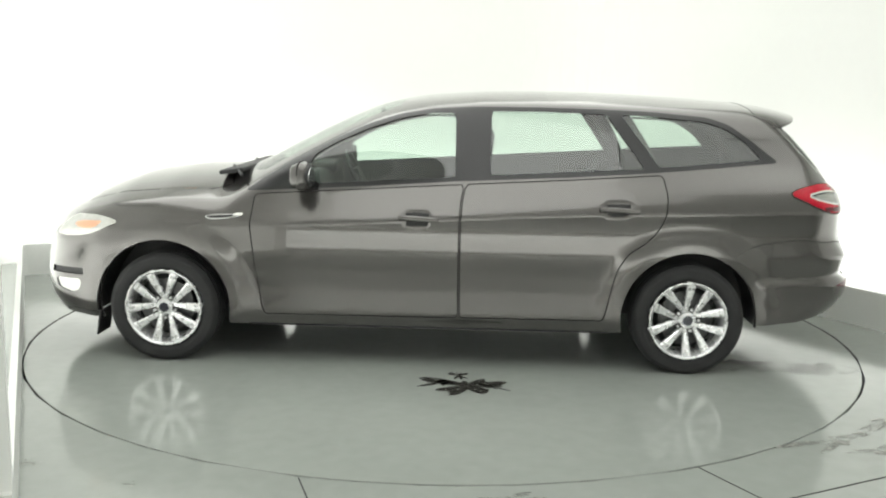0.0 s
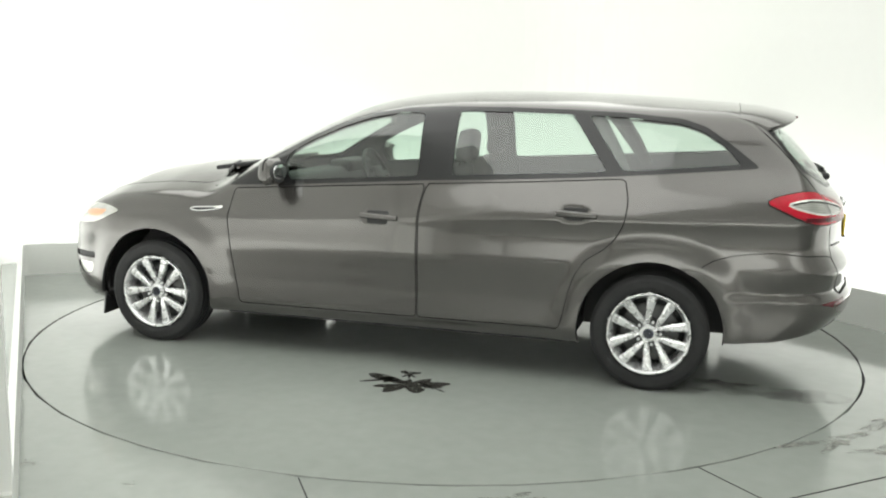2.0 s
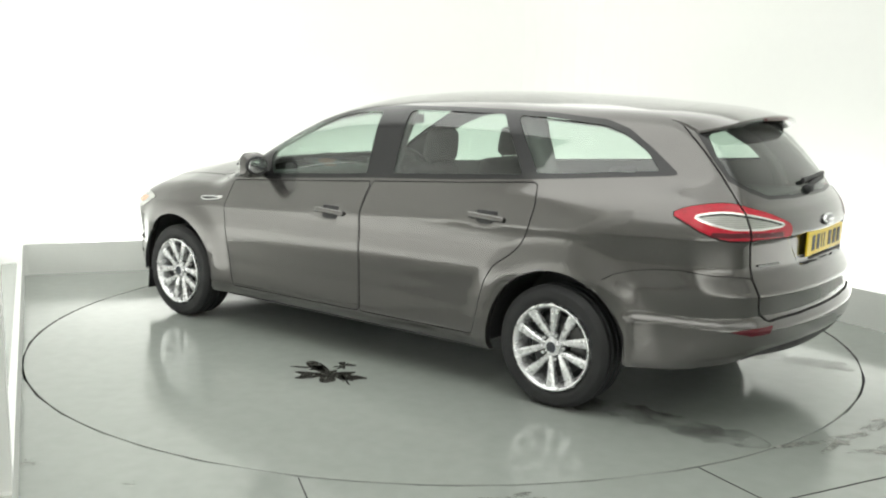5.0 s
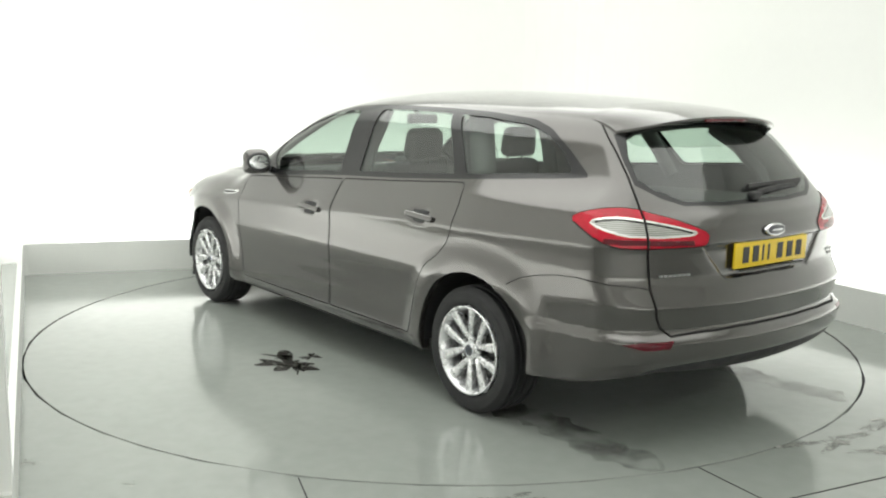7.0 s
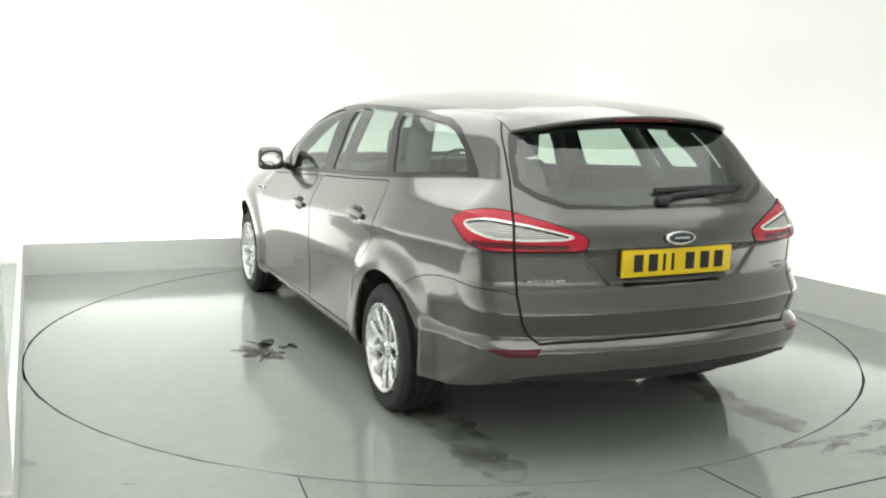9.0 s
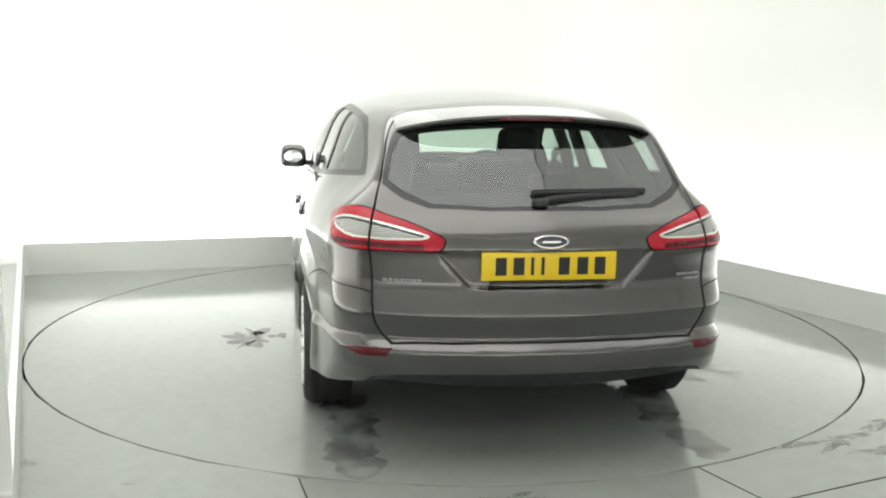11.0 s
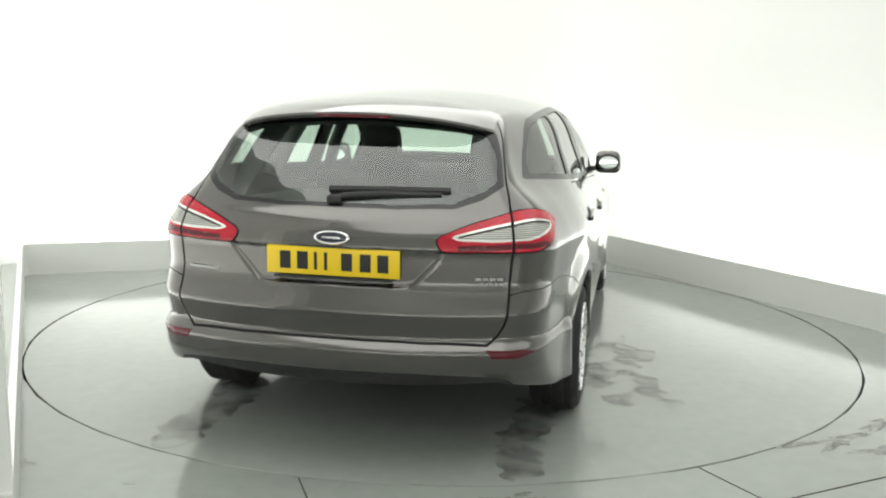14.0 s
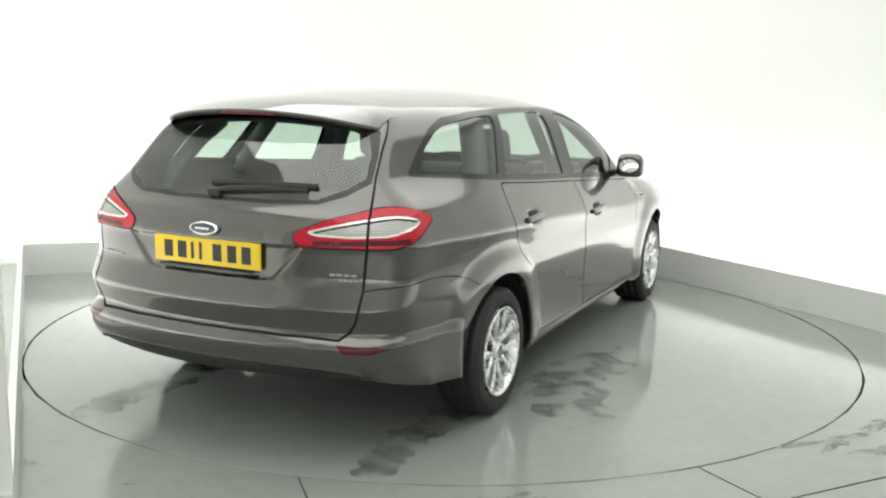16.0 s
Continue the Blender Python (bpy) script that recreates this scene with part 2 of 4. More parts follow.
# floor with a round well for the turntable
TABLE_R = 2.473
from mathutils.geometry import delaunay_2d_cdt
rim_n = 192
outer_line = [(p.x, p.y) for p in offset_line(STUDIO, 0.65)] + [(6.3, -7.7), (-3.3, -7.7), (-3.3, -3.8)]
pts = [Vector(p) for p in outer_line] + [Vector(((TABLE_R + 0.004) * math.cos(2 * math.pi * i / rim_n), (TABLE_R + 0.004) * math.sin(2 * math.pi * i / rim_n))) for i in range(rim_n)]
no = len(outer_line)
edges = [(i, (i + 1) % no) for i in range(no)] + [(no + i, no + (i + 1) % rim_n) for i in range(rim_n)]
fv, _, ff, _, _, _ = delaunay_2d_cdt(pts, edges, [], 1, 1e-5)
ff = [f for f in ff if sum((fv[i] for i in f), Vector((0, 0))).length / len(f) > TABLE_R * 0.999]
up = []
for f in ff:
    a, b, c3 = (fv[i] for i in f[:3])
    up.append(f if (b - a).cross(c3 - a) > 0 else f[::-1])
tagged(new("floor", mesh_of("floor", [(v.x, v.y, 0) for v in fv], up, FLOOR)), "glossy pale grey-green painted studio floor", "floor", kind="structure")
well = [((TABLE_R + 0.004) * math.cos(2 * math.pi * i / 96), (TABLE_R + 0.004) * math.sin(2 * math.pi * i / 96)) for i in range(96)]
tagged(new("turntable_well", mesh_of("turntable_well", [(x, y, 0) for x, y in well] + [(x, y, -0.25) for x, y in well], [(i, (i + 1) % 96, 96 + (i + 1) % 96, 96 + i) for i in range(96)] + [tuple(range(96, 192))], SEAL)), "dark round pit under the turntable", "pit", kind="structure")

turntable = tagged(new("turntable"), "round grey-green painted car turntable, turning", "turntable")
prof = [(0.0, -0.20), (TABLE_R - 0.009, -0.20), (TABLE_R - 0.009, -0.003), (TABLE_R - 0.011, 0.0)]
tv, tf = [], []
nn = 192
for r, z in prof[1:]:
    tv += [(r * math.cos(2 * math.pi * i / nn), r * math.sin(2 * math.pi * i / nn), z) for i in range(nn)]
for k in range(2):
    tf += [(k * nn + i, k * nn + (i + 1) % nn, (k + 1) * nn + (i + 1) % nn, (k + 1) * nn + i) for i in range(nn)]
tf += [tuple(range(2 * nn, 3 * nn)), tuple(range(nn - 1, -1, -1))]
part("deck", mesh_of("deck", tv, tf, FLOOR), FLOOR, turntable)
# ---- the car's outer skin: four smooth sheets (side, roof, tail, nose) blended into one surface ----
def smooth_table(xs, ys, sigma):
    """A softened piecewise-linear curve through (xs, ys), as a function."""
    step = 0.004
    lo, hi = min(xs) - 0.5, max(xs) + 0.5
    gx = np.arange(lo, hi, step)
    order = np.argsort(xs)
    px, py = np.array(xs, float)[order], np.array(ys, float)[order]
    gy = np.interp(gx, px, py)
    left, right = gx < px[0], gx > px[-1]
    gy[left] = py[0] + (gx[left] - px[0]) * (py[1] - py[0]) / (px[1] - px[0])
    gy[right] = py[-1] + (gx[right] - px[-1]) * (py[-1] - py[-2]) / (px[-1] - px[-2])
    n = int(4 * sigma / step) + 1
    k = np.exp(-0.5 * (np.arange(-n, n + 1) * step / sigma) ** 2)
    gy = np.convolve(np.pad(gy, n, mode="reflect", reflect_type="odd"), k / k.sum(), mode="valid")
    return lambda v: np.interp(v, gx, gy)


def smax(a, b, k):
    h = np.maximum(k - np.abs(a - b), 0.0) / k
    return np.maximum(a, b) + h * h * k * 0.25


def ramp(v, a, b):
    t = np.clip((v - a) / (b - a), 0.0, 1.0)
    return t * t * (3 - 2 * t)


HUB_X, HUB_Z = 1.42, 0.284
LIFT = 0.018                                   # the car's own base lies this high above the deck
ARCH_F, ARCH_R = 0.372, 0.366

# half width against height: sill, flank, shoulder crease, glass
side_low = smooth_table([0.14, 0.20, 0.235, 0.27, 0.33, 0.41, 0.50, 0.58, 0.62, 0.68, 0.74, 0.80, 0.85, 0.95], [0.822, 0.860, 0.886, 0.890, 0.888, 0.886, 0.888, 0.8925, 0.8935, 0.8890, 0.8865, 0.8895, 0.895, 0.902], 0.012)
side_high = smooth_table([0.70, 0.82, 0.90, 0.97, 1.05, 1.20, 1.34, 1.42], [0.922, 0.884, 0.847, 0.815, 0.787, 0.735, 0.683, 0.645], 0.02)
shoulder_z = smooth_table([2.0, 1.4, 0.95, 0.58, -0.17, -0.89, -1.94, -2.3], [0.72, 0.77, 0.795, 0.812, 0.868, 0.918, 0.950, 0.95], 0.08)
roof_z = smooth_table([2.40, 2.30, 2.24, 2.16, 2.07, 1.90, 1.72, 1.44, 1.25, 1.14, 1.06, 0.90, 0.70, 0.50, 0.30, 0.15, 0.0, -0.3, -0.6, -0.9, -1.2, -1.5, -1.8, -1.97, -2.15],
                      [0.52, 0.63, 0.685, 0.75, 0.812, 0.900, 0.960, 1.000, 1.006, 1.002, 1.020, 1.108, 1.213, 1.308, 1.389, 1.426, 1.450, 1.471, 1.477, 1.476, 1.467, 1.453, 1.432, 1.413, 1.387], 0.035)
tail_x = smooth_table([0.20, 0.25, 0.29, 0.34, 0.40, 0.475, 0.497, 0.515, 0.56, 0.618, 0.695, 0.725, 0.84, 0.865, 0.92, 0.97, 1.00, 1.07, 1.167, 1.25, 1.314, 1.38, 1.5],
                      [2.15, 2.26, 2.34, 2.395, 2.440, 2.452, 2.428, 2.405, 2.416, 2.432, 2.388, 2.378, 2.378, 2.384, 2.370, 2.338, 2.305, 2.250, 2.165, 2.085, 2.015, 1.94, 1.80], 0.007)
nose_x = smooth_table([0.12, 0.18, 0.22, 0.30, 0.40, 0.51, 0.65, 0.72, 0.9], [2.17, 2.24, 2.27, 2.315, 2.335, 2.325, 2.29, 2.245, 2.1], 0.02)


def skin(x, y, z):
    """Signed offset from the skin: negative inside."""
    y = np.abs(y)
    crease = shoulder_z(x)
    zz = z - (crease - 0.868) * ramp(z, 0.45, 0.85) * (1 - ramp(z, 0.95, 1.25))
    half = -smax(-side_low(z), -side_high(zz), 0.006)
    # plan: nose and tail draw in
    half = half - 0.20 * ramp(x, 1.15, 2.5) ** 1.6 * (0.35 + 0.65 * ramp(z, 0.75, 0.45)) - 0.04 * ramp(x, 1.5, 2.35)
    half = half - (0.02 + 0.06 * ramp(z, 0.98, 1.12)) * ramp(-x, 1.0, 2.0) ** 1.3 - 0.05 * ramp(-x, 1.75, 2.4) - 0.040 * ramp(-x, 1.35, 2.0)
    half = half + 0.006 * ramp(x, 0.4, 1.3) - 0.034 * ramp(-x, 1.85, 2.4) * (1 - ramp(z, 0.42, 0.74)) + 0.020 * ramp(-x, 1.76, 1.84) * (1 - ramp(z, 0.472, 0.512)) + 0.022 * ramp(z, 0.95, 1.15) * ramp(x, -0.3, 0.5)
    # flared arches
    for cx, r0 in ((HUB_X, ARCH_F), (-HUB_X, ARCH_R)):
        r = np.hypot(x - cx, z - HUB_Z)
        half = half + 0.020 * (1 - ramp(r, r0 + 0.03, r0 + 0.17)) * (1 - ramp(z, 0.7, 0.85))
    fs = y - half
    fr = (z - roof_z(x) + 0.18 * y ** 2 + 0.10 * np.maximum(y - 0.3, 0) ** 2) * 0.9
    ft = (-x - tail_x(z) + 0.21 * y ** 2 + 0.15 * y ** 4) * 0.9
    # number plate hollow in the tailgate
    ft = ft + 0.012 * ramp(0.30 + (z - 0.72) * 0.9 - y, -0.012, 0.012) * ramp(z, 0.706, 0.722) * ramp(-z, -0.862, -0.848) * (x < 0)
    # finger dimples behind the door handles
    for hx, hz in ((0.045, 0.797), (-1.02, 0.866)):
        fs = fs + 0.012 * np.exp(-(((x - hx) / 0.06) ** 4 + ((z - hz) / 0.035) ** 4))
    fn = (x - nose_x(z) + 0.42 * y ** 2)
    f = smax(fs, ft, 0.12 - 0.05 * ramp(z, 0.95, 1.15))
    f = smax(f, fn, 0.14)
    return smax(f, fr, 0.05 + 0.05 * ramp(-x, -1.2, -0.6) * 1.0)


SPINE_A, SPINE_B, SPINE_Z, FAN = 1.45, 1.60, 0.56, 0.85


def spoke(u):
    """Foot and level direction of the ray for the skin coordinate u (metres along, fans at both ends)."""
    xa = np.clip(u, -SPINE_B, SPINE_A)
    ang = np.where(u > SPINE_A, np.pi / 2 - (u - SPINE_A) / FAN, np.where(u < -SPINE_B, np.pi / 2 + (-SPINE_B - u) / FAN, np.pi / 2))
    return xa, np.cos(ang), np.sin(ang)


U_MAX = SPINE_A + FAN * np.pi / 2
U_MIN = -SPINE_B - FAN * np.pi / 2


def cast(u, v):
    """Points of the skin on the rays (u, v); v is the angle above level, in radians."""
    xa, dx, dy = spoke(u)
    cv, sv = np.cos(v), np.sin(v)
    lo, hi = np.full(np.shape(u), 0.05), np.full(np.shape(u), 1.9)
    for _ in range(26):
        mid = 0.5 * (lo + hi)
        out = skin(xa + mid * cv * dx, mid * cv * dy, SPINE_Z + mid * sv) > 0
        hi, lo = np.where(out, mid, hi), np.where(out, lo, mid)
    r = 0.5 * (lo + hi)
    return np.stack([xa + r * cv * dx, r * cv * dy, SPINE_Z + r * sv], -1)


def skin_normal(p):
    e = 0.003
    g = np.stack([skin(*(p + d).T) - skin(*(p - d).T) for d in (np.array([e, 0, 0]), np.array([0, e, 0]), np.array([0, 0, e]))], -1)
    g[np.abs(p[:, 1]) < 1e-5, 1] = 0
    return g / np.linalg.norm(g, axis=1)[:, None]


# ---- the skin cut into panels ----
def v_floor(u):
    """The lowest ray angle for u, where the skin ends above the ground."""
    zb = np.where(u < -SPINE_B, np.interp(-u, [1.6, 2.0, 2.2, 2.32, 2.6, 2.93], [0.25, 0.272, 0.315, 0.345, 0.325, 0.315]), np.where(u > SPINE_A, 0.20, 0.205))
    lo, hi = np.full(u.shape, -0.75), np.full(u.shape, 0.0)
    for _ in range(18):
        mid = 0.5 * (lo + hi)
        low = cast(u, mid)[:, 2] < zb
        lo, hi = np.where(low, mid, lo), np.where(low, hi, mid)
    return 0.5 * (lo + hi)


FLOOR_U = np.linspace(U_MIN - 0.05, U_MAX + 0.05, 500)
FLOOR_V = v_floor(FLOOR_U)
S_LEN = 1.75


def to_v(u, q):
    low = np.interp(u, FLOOR_U, FLOOR_V)
    return low + (np.pi / 2 - low) * q / S_LEN


def lift(uq):
    return cast(uq[:, 0], to_v(uq[:, 0], uq[:, 1]))


gu, gq = np.meshgrid(np.linspace(U_MIN, U_MAX, 260), np.linspace(-0.25, S_LEN, 100))
TABLE_UQ = np.stack([gu.ravel(), gq.ravel()], -1)
TABLE_P = lift(TABLE_UQ)


def on_skin(points):
    """Skin coordinates of places (x, y, z); None leaves an axis open."""
    w = np.array([[0.0 if v is None else 1.0 for v in p] for p in points])
    a = np.array([[0.0 if v is None else float(v) for v in p] for p in points])
    uq = np.zeros((len(a), 2))
    for i in range(len(a)):
        d = (((TABLE_P - a[i]) * w[i]) ** 2).sum(1)
        if not w[i, 0]:
            d = d + 10 * (TABLE_P[:, 0] > -1.9)
        if not w[i, 1]:
            d = d + 10 * (TABLE_P[:, 1] < 0.42)
        uq[i] = TABLE_UQ[d.argmin()]
    e = 1e-4
    for _ in range(3):
        r0, r1, r2 = lift(uq), lift(uq + [e, 0]), lift(uq + [0, e])
        j1, j2, d = (r1 - r0) / e * w, (r2 - r0) / e * w, (a - r0) * w
        m11, m12, m22 = (j1 * j1).sum(1) + 1e-6, (j1 * j2).sum(1), (j2 * j2).sum(1) + 1e-6
        b1, b2 = (j1 * d).sum(1), (j2 * d).sum(1)
        det = m11 * m22 - m12 * m12 + 1e-9
        uq = uq + np.clip(np.stack([(m22 * b1 - m12 * b2) / det, (m11 * b2 - m12 * b1) / det], -1), -0.02, 0.02)
    for i, p in enumerate(points):
        if p[1] is not None and abs(p[1]) < 0.003:
            if p[0] is None or p[0] < -1.0 or p[0] > 1.5:
                uq[i, 0] = U_MIN - 0.012 if p[0] is None or p[0] < 0 else U_MAX + 0.012
            else:
                uq[i, 1] += 0.02
    return uq


def soften(pts, times=2, closed=True):
    """Corner cutting."""
    pts = [tuple(p) for p in pts]
    for _ in range(times):
        out = []
        n = len(pts)
        for i in range(n if closed else n - 1):
            a, b = np.array(pts[i]), np.array(pts[(i + 1) % n])
            out += [tuple(a * 0.75 + b * 0.25), tuple(a * 0.25 + b * 0.75)]
        pts = out if closed else [pts[0]] + out + [pts[-1]]
    return pts


def shrink(pts, d):
    """A closed 2D outline moved inwards by d."""
    p = np.array(pts, float)
    area = 0.5 * np.sum(p[:, 0] * np.roll(p[:, 1], -1) - np.roll(p[:, 0], -1) * p[:, 1])
    t1, t2 = p - np.roll(p, 1, 0), np.roll(p, -1, 0) - p
    t = t1 / (np.linalg.norm(t1, axis=1)[:, None] + 1e-9) + t2 / (np.linalg.norm(t2, axis=1)[:, None] + 1e-9)
    t /= np.linalg.norm(t, axis=1)[:, None] + 1e-9
    n = np.stack([-t[:, 1], t[:, 0]], -1) * (1 if area > 0 else -1)
    return p + n * d


def dense(pts, step=0.03, closed=True):
    out = []
    n = len(pts)
    for i in range(n if closed else n - 1):
        a, b = np.array(pts[i], float), np.array(pts[(i + 1) % n], float)
        k = max(1, int(np.linalg.norm(b - a) / step))
        out += [a + (b - a) * j / k for j in range(k)]
    return out if closed else out + [np.array(pts[-1], float)]


def side_outline(pts, rounds=2):
    p = soften(dense(pts, 0.05), rounds) if rounds else dense(pts, 0.04)
    return on_skin([(x, None, z) for x, z in p])


def rear_outline(pts):
    return on_skin([(None, y, z) for y, z in dense([p[1:] for p in pts], 0.03)])


def strip(pts, width):
    """A narrow band along an open line of places on the skin."""
    line = on_skin([tuple(p) for p in dense(pts, 0.035, False)])
    t = np.gradient(line, axis=0)
    t /= np.linalg.norm(t, axis=1)[:, None]
    n = np.stack([-t[:, 1], t[:, 0]], -1) * width / 2
    return np.concatenate([line + n, (line - n)[::-1]])


def circle(cx, cz, r, n=56):
    return [(cx + r * math.cos(2 * math.pi * i / n), cz + r * math.sin(2 * math.pi * i / n)) for i in range(n)]


DLO = [(0.985, 0.918), (0.436, 0.950), (-0.168, 0.993), (-0.77, 1.026), (-1.19, 1.056), (-1.89, 1.112), (-1.905, 1.122), (-1.76, 1.232), (-1.64, 1.312), (-1.52, 1.350),
       (-1.228, 1.374), (-0.924, 1.384), (-0.618, 1.388), (-0.248, 1.386), (-0.031, 1.372), (0.154, 1.342), (0.337, 1.282), (0.519, 1.200), (0.638, 1.138), (0.757, 1.070), (0.90, 0.982)]
FRONT_GLASS = [(0.600, 0.965), (-0.155, 1.016), (-0.150, 1.348), (-0.02, 1.348), (0.150, 1.318), (0.325, 1.260), (0.505, 1.178), (0.615, 1.112), (0.632, 1.05)]
BACK_GLASS = [(-0.345, 1.028), (-1.165, 1.078), (-0.965, 1.358), (-0.62, 1.364), (-0.345, 1.363)]
QUARTER_GLASS = [(-1.245, 1.085), (-1.82, 1.129), (-1.74, 1.215), (-1.625, 1.288), (-1.51, 1.325), (-1.228, 1.350), (-1.045, 1.356)]
FRONT_DOOR = [(0.928, 0.905), (0.943, 0.742), (0.917, 0.53), (0.879, 0.311), (0.866, 0.262), (0.35, 0.262), (-0.183, 0.265), (-0.181, 0.50), (-0.180, 0.763), (-0.187, 0.883), (-0.205, 0.978), (0.436, 0.936)]
BACK_DOOR = [(-0.191, 0.265), (-0.955, 0.268), (-0.972, 0.30), (-1.000, 0.44), (-1.030, 0.55), (-1.085, 0.635), (-1.19, 0.705), (-1.245, 0.77), (-1.277, 0.845), (-1.285, 0.94), (-1.262, 1.046), (-1.19, 1.043), (-0.77, 1.013), (-0.213, 0.979), (-0.195, 0.883), (-0.188, 0.763), (-0.189, 0.50)]
TAIL_RED = [(-1.944, 0.812, 0.969), (-2.002, 0.786, 1.0), (-2.072, 0.758, 1.018), (-2.183, 0.681, 1.025), (-2.240, 0.605, 1.003), (-2.286, 0.515, 0.967), (-2.345, 0.392, 0.911), (-2.352, 0.400, 0.880), (-2.350, 0.420, 0.858), (-2.309, 0.588, 0.857), (-2.196, 0.770, 0.860), (-2.10, 0.80, 0.888)]
TAIL_CLEAR = [(-2.034, 0.805, 0.965), (-2.134, 0.75, 0.987), (-2.226, 0.668, 0.978), (-2.28, 0.566, 0.955), (-2.335, 0.44, 0.920), (-2.334, 0.470, 0.903), (-2.29, 0.62, 0.899), (-2.205, 0.74, 0.902), (-2.105, 0.79, 0.928)]
TAIL_LINE = [(-2.075, 0.790, 0.962), (-2.15, 0.735, 0.968), (-2.226, 0.668, 0.960), (-2.28, 0.566, 0.938), (-2.32, 0.47, 0.914)]
TAIL_LOW = [(-2.135, 0.795, 0.884), (-2.20, 0.745, 0.880), (-2.29, 0.60, 0.876), (-2.335, 0.47, 0.874)]
GATE_LINE = [(-1.80, 0.0, 1.43), (-1.80, 0.25, 1.418), (-1.80, 0.44, 1.39), (-1.825, 0.520, 1.362), (-1.93, 0.574, 1.29), (-1.998, 0.598, 1.238), (-2.10, 0.622, 1.135), (-2.185, 0.645, 1.035), (-2.241, 0.662, 0.969), (-2.268, 0.668, 0.835), (-2.295, 0.666, 0.70), (-2.322, 0.652, 0.57), (-2.330, 0.630, 0.525),
             (-2.345, 0.590, 0.511), (-2.39, 0.36, 0.507), (-2.41, 0.15, 0.507), (-2.414, 0.0, 0.507)]
SCREEN = [(-1.95, 0.0, 1.372), (-1.945, 0.25, 1.362), (-1.930, 0.45, 1.335), (-1.935, 0.545, 1.300), (-2.03, 0.590, 1.205), (-2.125, 0.612, 1.107), (-2.165, 0.575, 1.078), (-2.204, 0.535, 1.052), (-2.254, 0.441, 1.020), (-2.287, 0.224, 1.008), (-2.297, 0.0, 1.008)]
SCREEN_GLASS = [(-1.985, 0.0, 1.345), (-1.985, 0.25, 1.335), (-1.965, 0.44, 1.308), (-1.97, 0.51, 1.275), (-2.03, 0.555, 1.20), (-2.112, 0.578, 1.115), (-2.165, 0.545, 1.085), (-2.24, 0.43, 1.035), (-2.275, 0.22, 1.024), (-2.282, 0.0, 1.024)]
REFLECTOR = [(None, 0.760, 0.466), (None, 0.717, 0.479), (None, 0.585, 0.484), (None, 0.606, 0.452), (None, 0.70, 0.448)]
VALANCE = [(None, 0.0, 0.385), (None, 0.30, 0.385), (None, 0.50, 0.378), (None, 0.60, 0.368), (None, 0.66, 0.352), (None, 0.70, 0.30), (None, 0.70, 0.25), (None, 0.0, 0.25)]
HOLLOW_OUT = [(None, 0.0, 0.706), (None, 0.287, 0.706), (None, 0.428, 0.862), (None, 0.0, 0.862)]
HOLLOW_IN = [(None, 0.0, 0.722), (None, 0.288, 0.722), (None, 0.402, 0.848), (None, 0.0, 0.848)]
BUMPER_SEAM = [(-1.66, 0.88, 0.635), (-1.72, 0.87, 0.672), (-1.80, 0.86, 0.694), (-1.90, 0.85, 0.710), (-2.02, 0.83, 0.717), (-2.16, 0.78, 0.705), (-2.295, 0.666, 0.700)]
HEADLIGHT = [(1.660, 0.742), (1.72, 0.760), (1.80, 0.772), (1.93, 0.765), (2.05, 0.715), (2.06, 0.650), (1.95, 0.652), (1.83, 0.668)]
INDICATOR = [(1.75, 0.742), (1.86, 0.738), (1.93, 0.722), (1.89, 0.700), (1.80, 0.702)]
FOG_SLOT = [(1.90, 0.468), (2.12, 0.462), (2.13, 0.425), (1.90, 0.430)]
VENT = [(1.195, 0.782), (1.155, 0.766), (1.06, 0.774), (0.99, 0.787), (0.985, 0.799), (1.06, 0.798), (1.16, 0.792)]
VENT_LAMP = [(1.035, 0.800), (0.985, 0.805), (0.98, 0.791), (1.03, 0.788)]
FOG_LAMP = [(1.915, 0.405), (2.10, 0.398), (2.09, 0.345), (1.98, 0.325), (1.925, 0.345)]
WINDSCREEN = [(1.10, 0.0, 1.03), (1.08, 0.3, 1.02), (0.98, 0.56, 1.03), (0.90, 0.64, 1.02), (0.70, 0.60, 1.13), (0.45, 0.55, 1.25), (0.25, 0.50, 1.33), (0.17, 0.42, 1.37), (0.15, 0.2, 1.40), (0.15, 0.0, 1.41)]
HOOD_SEAM = [(1.16, 0.0, 1.02), (1.15, 0.40, 1.00), (1.10, 0.62, 0.96), (1.20, 0.68, 0.93), (1.5, 0.66, 0.90), (1.75, 0.62, 0.87), (1.95, 0.56, 0.82), (2.08, 0.45, 0.78), (2.14, 0.25, 0.75), (2.16, 0.0, 0.745)]

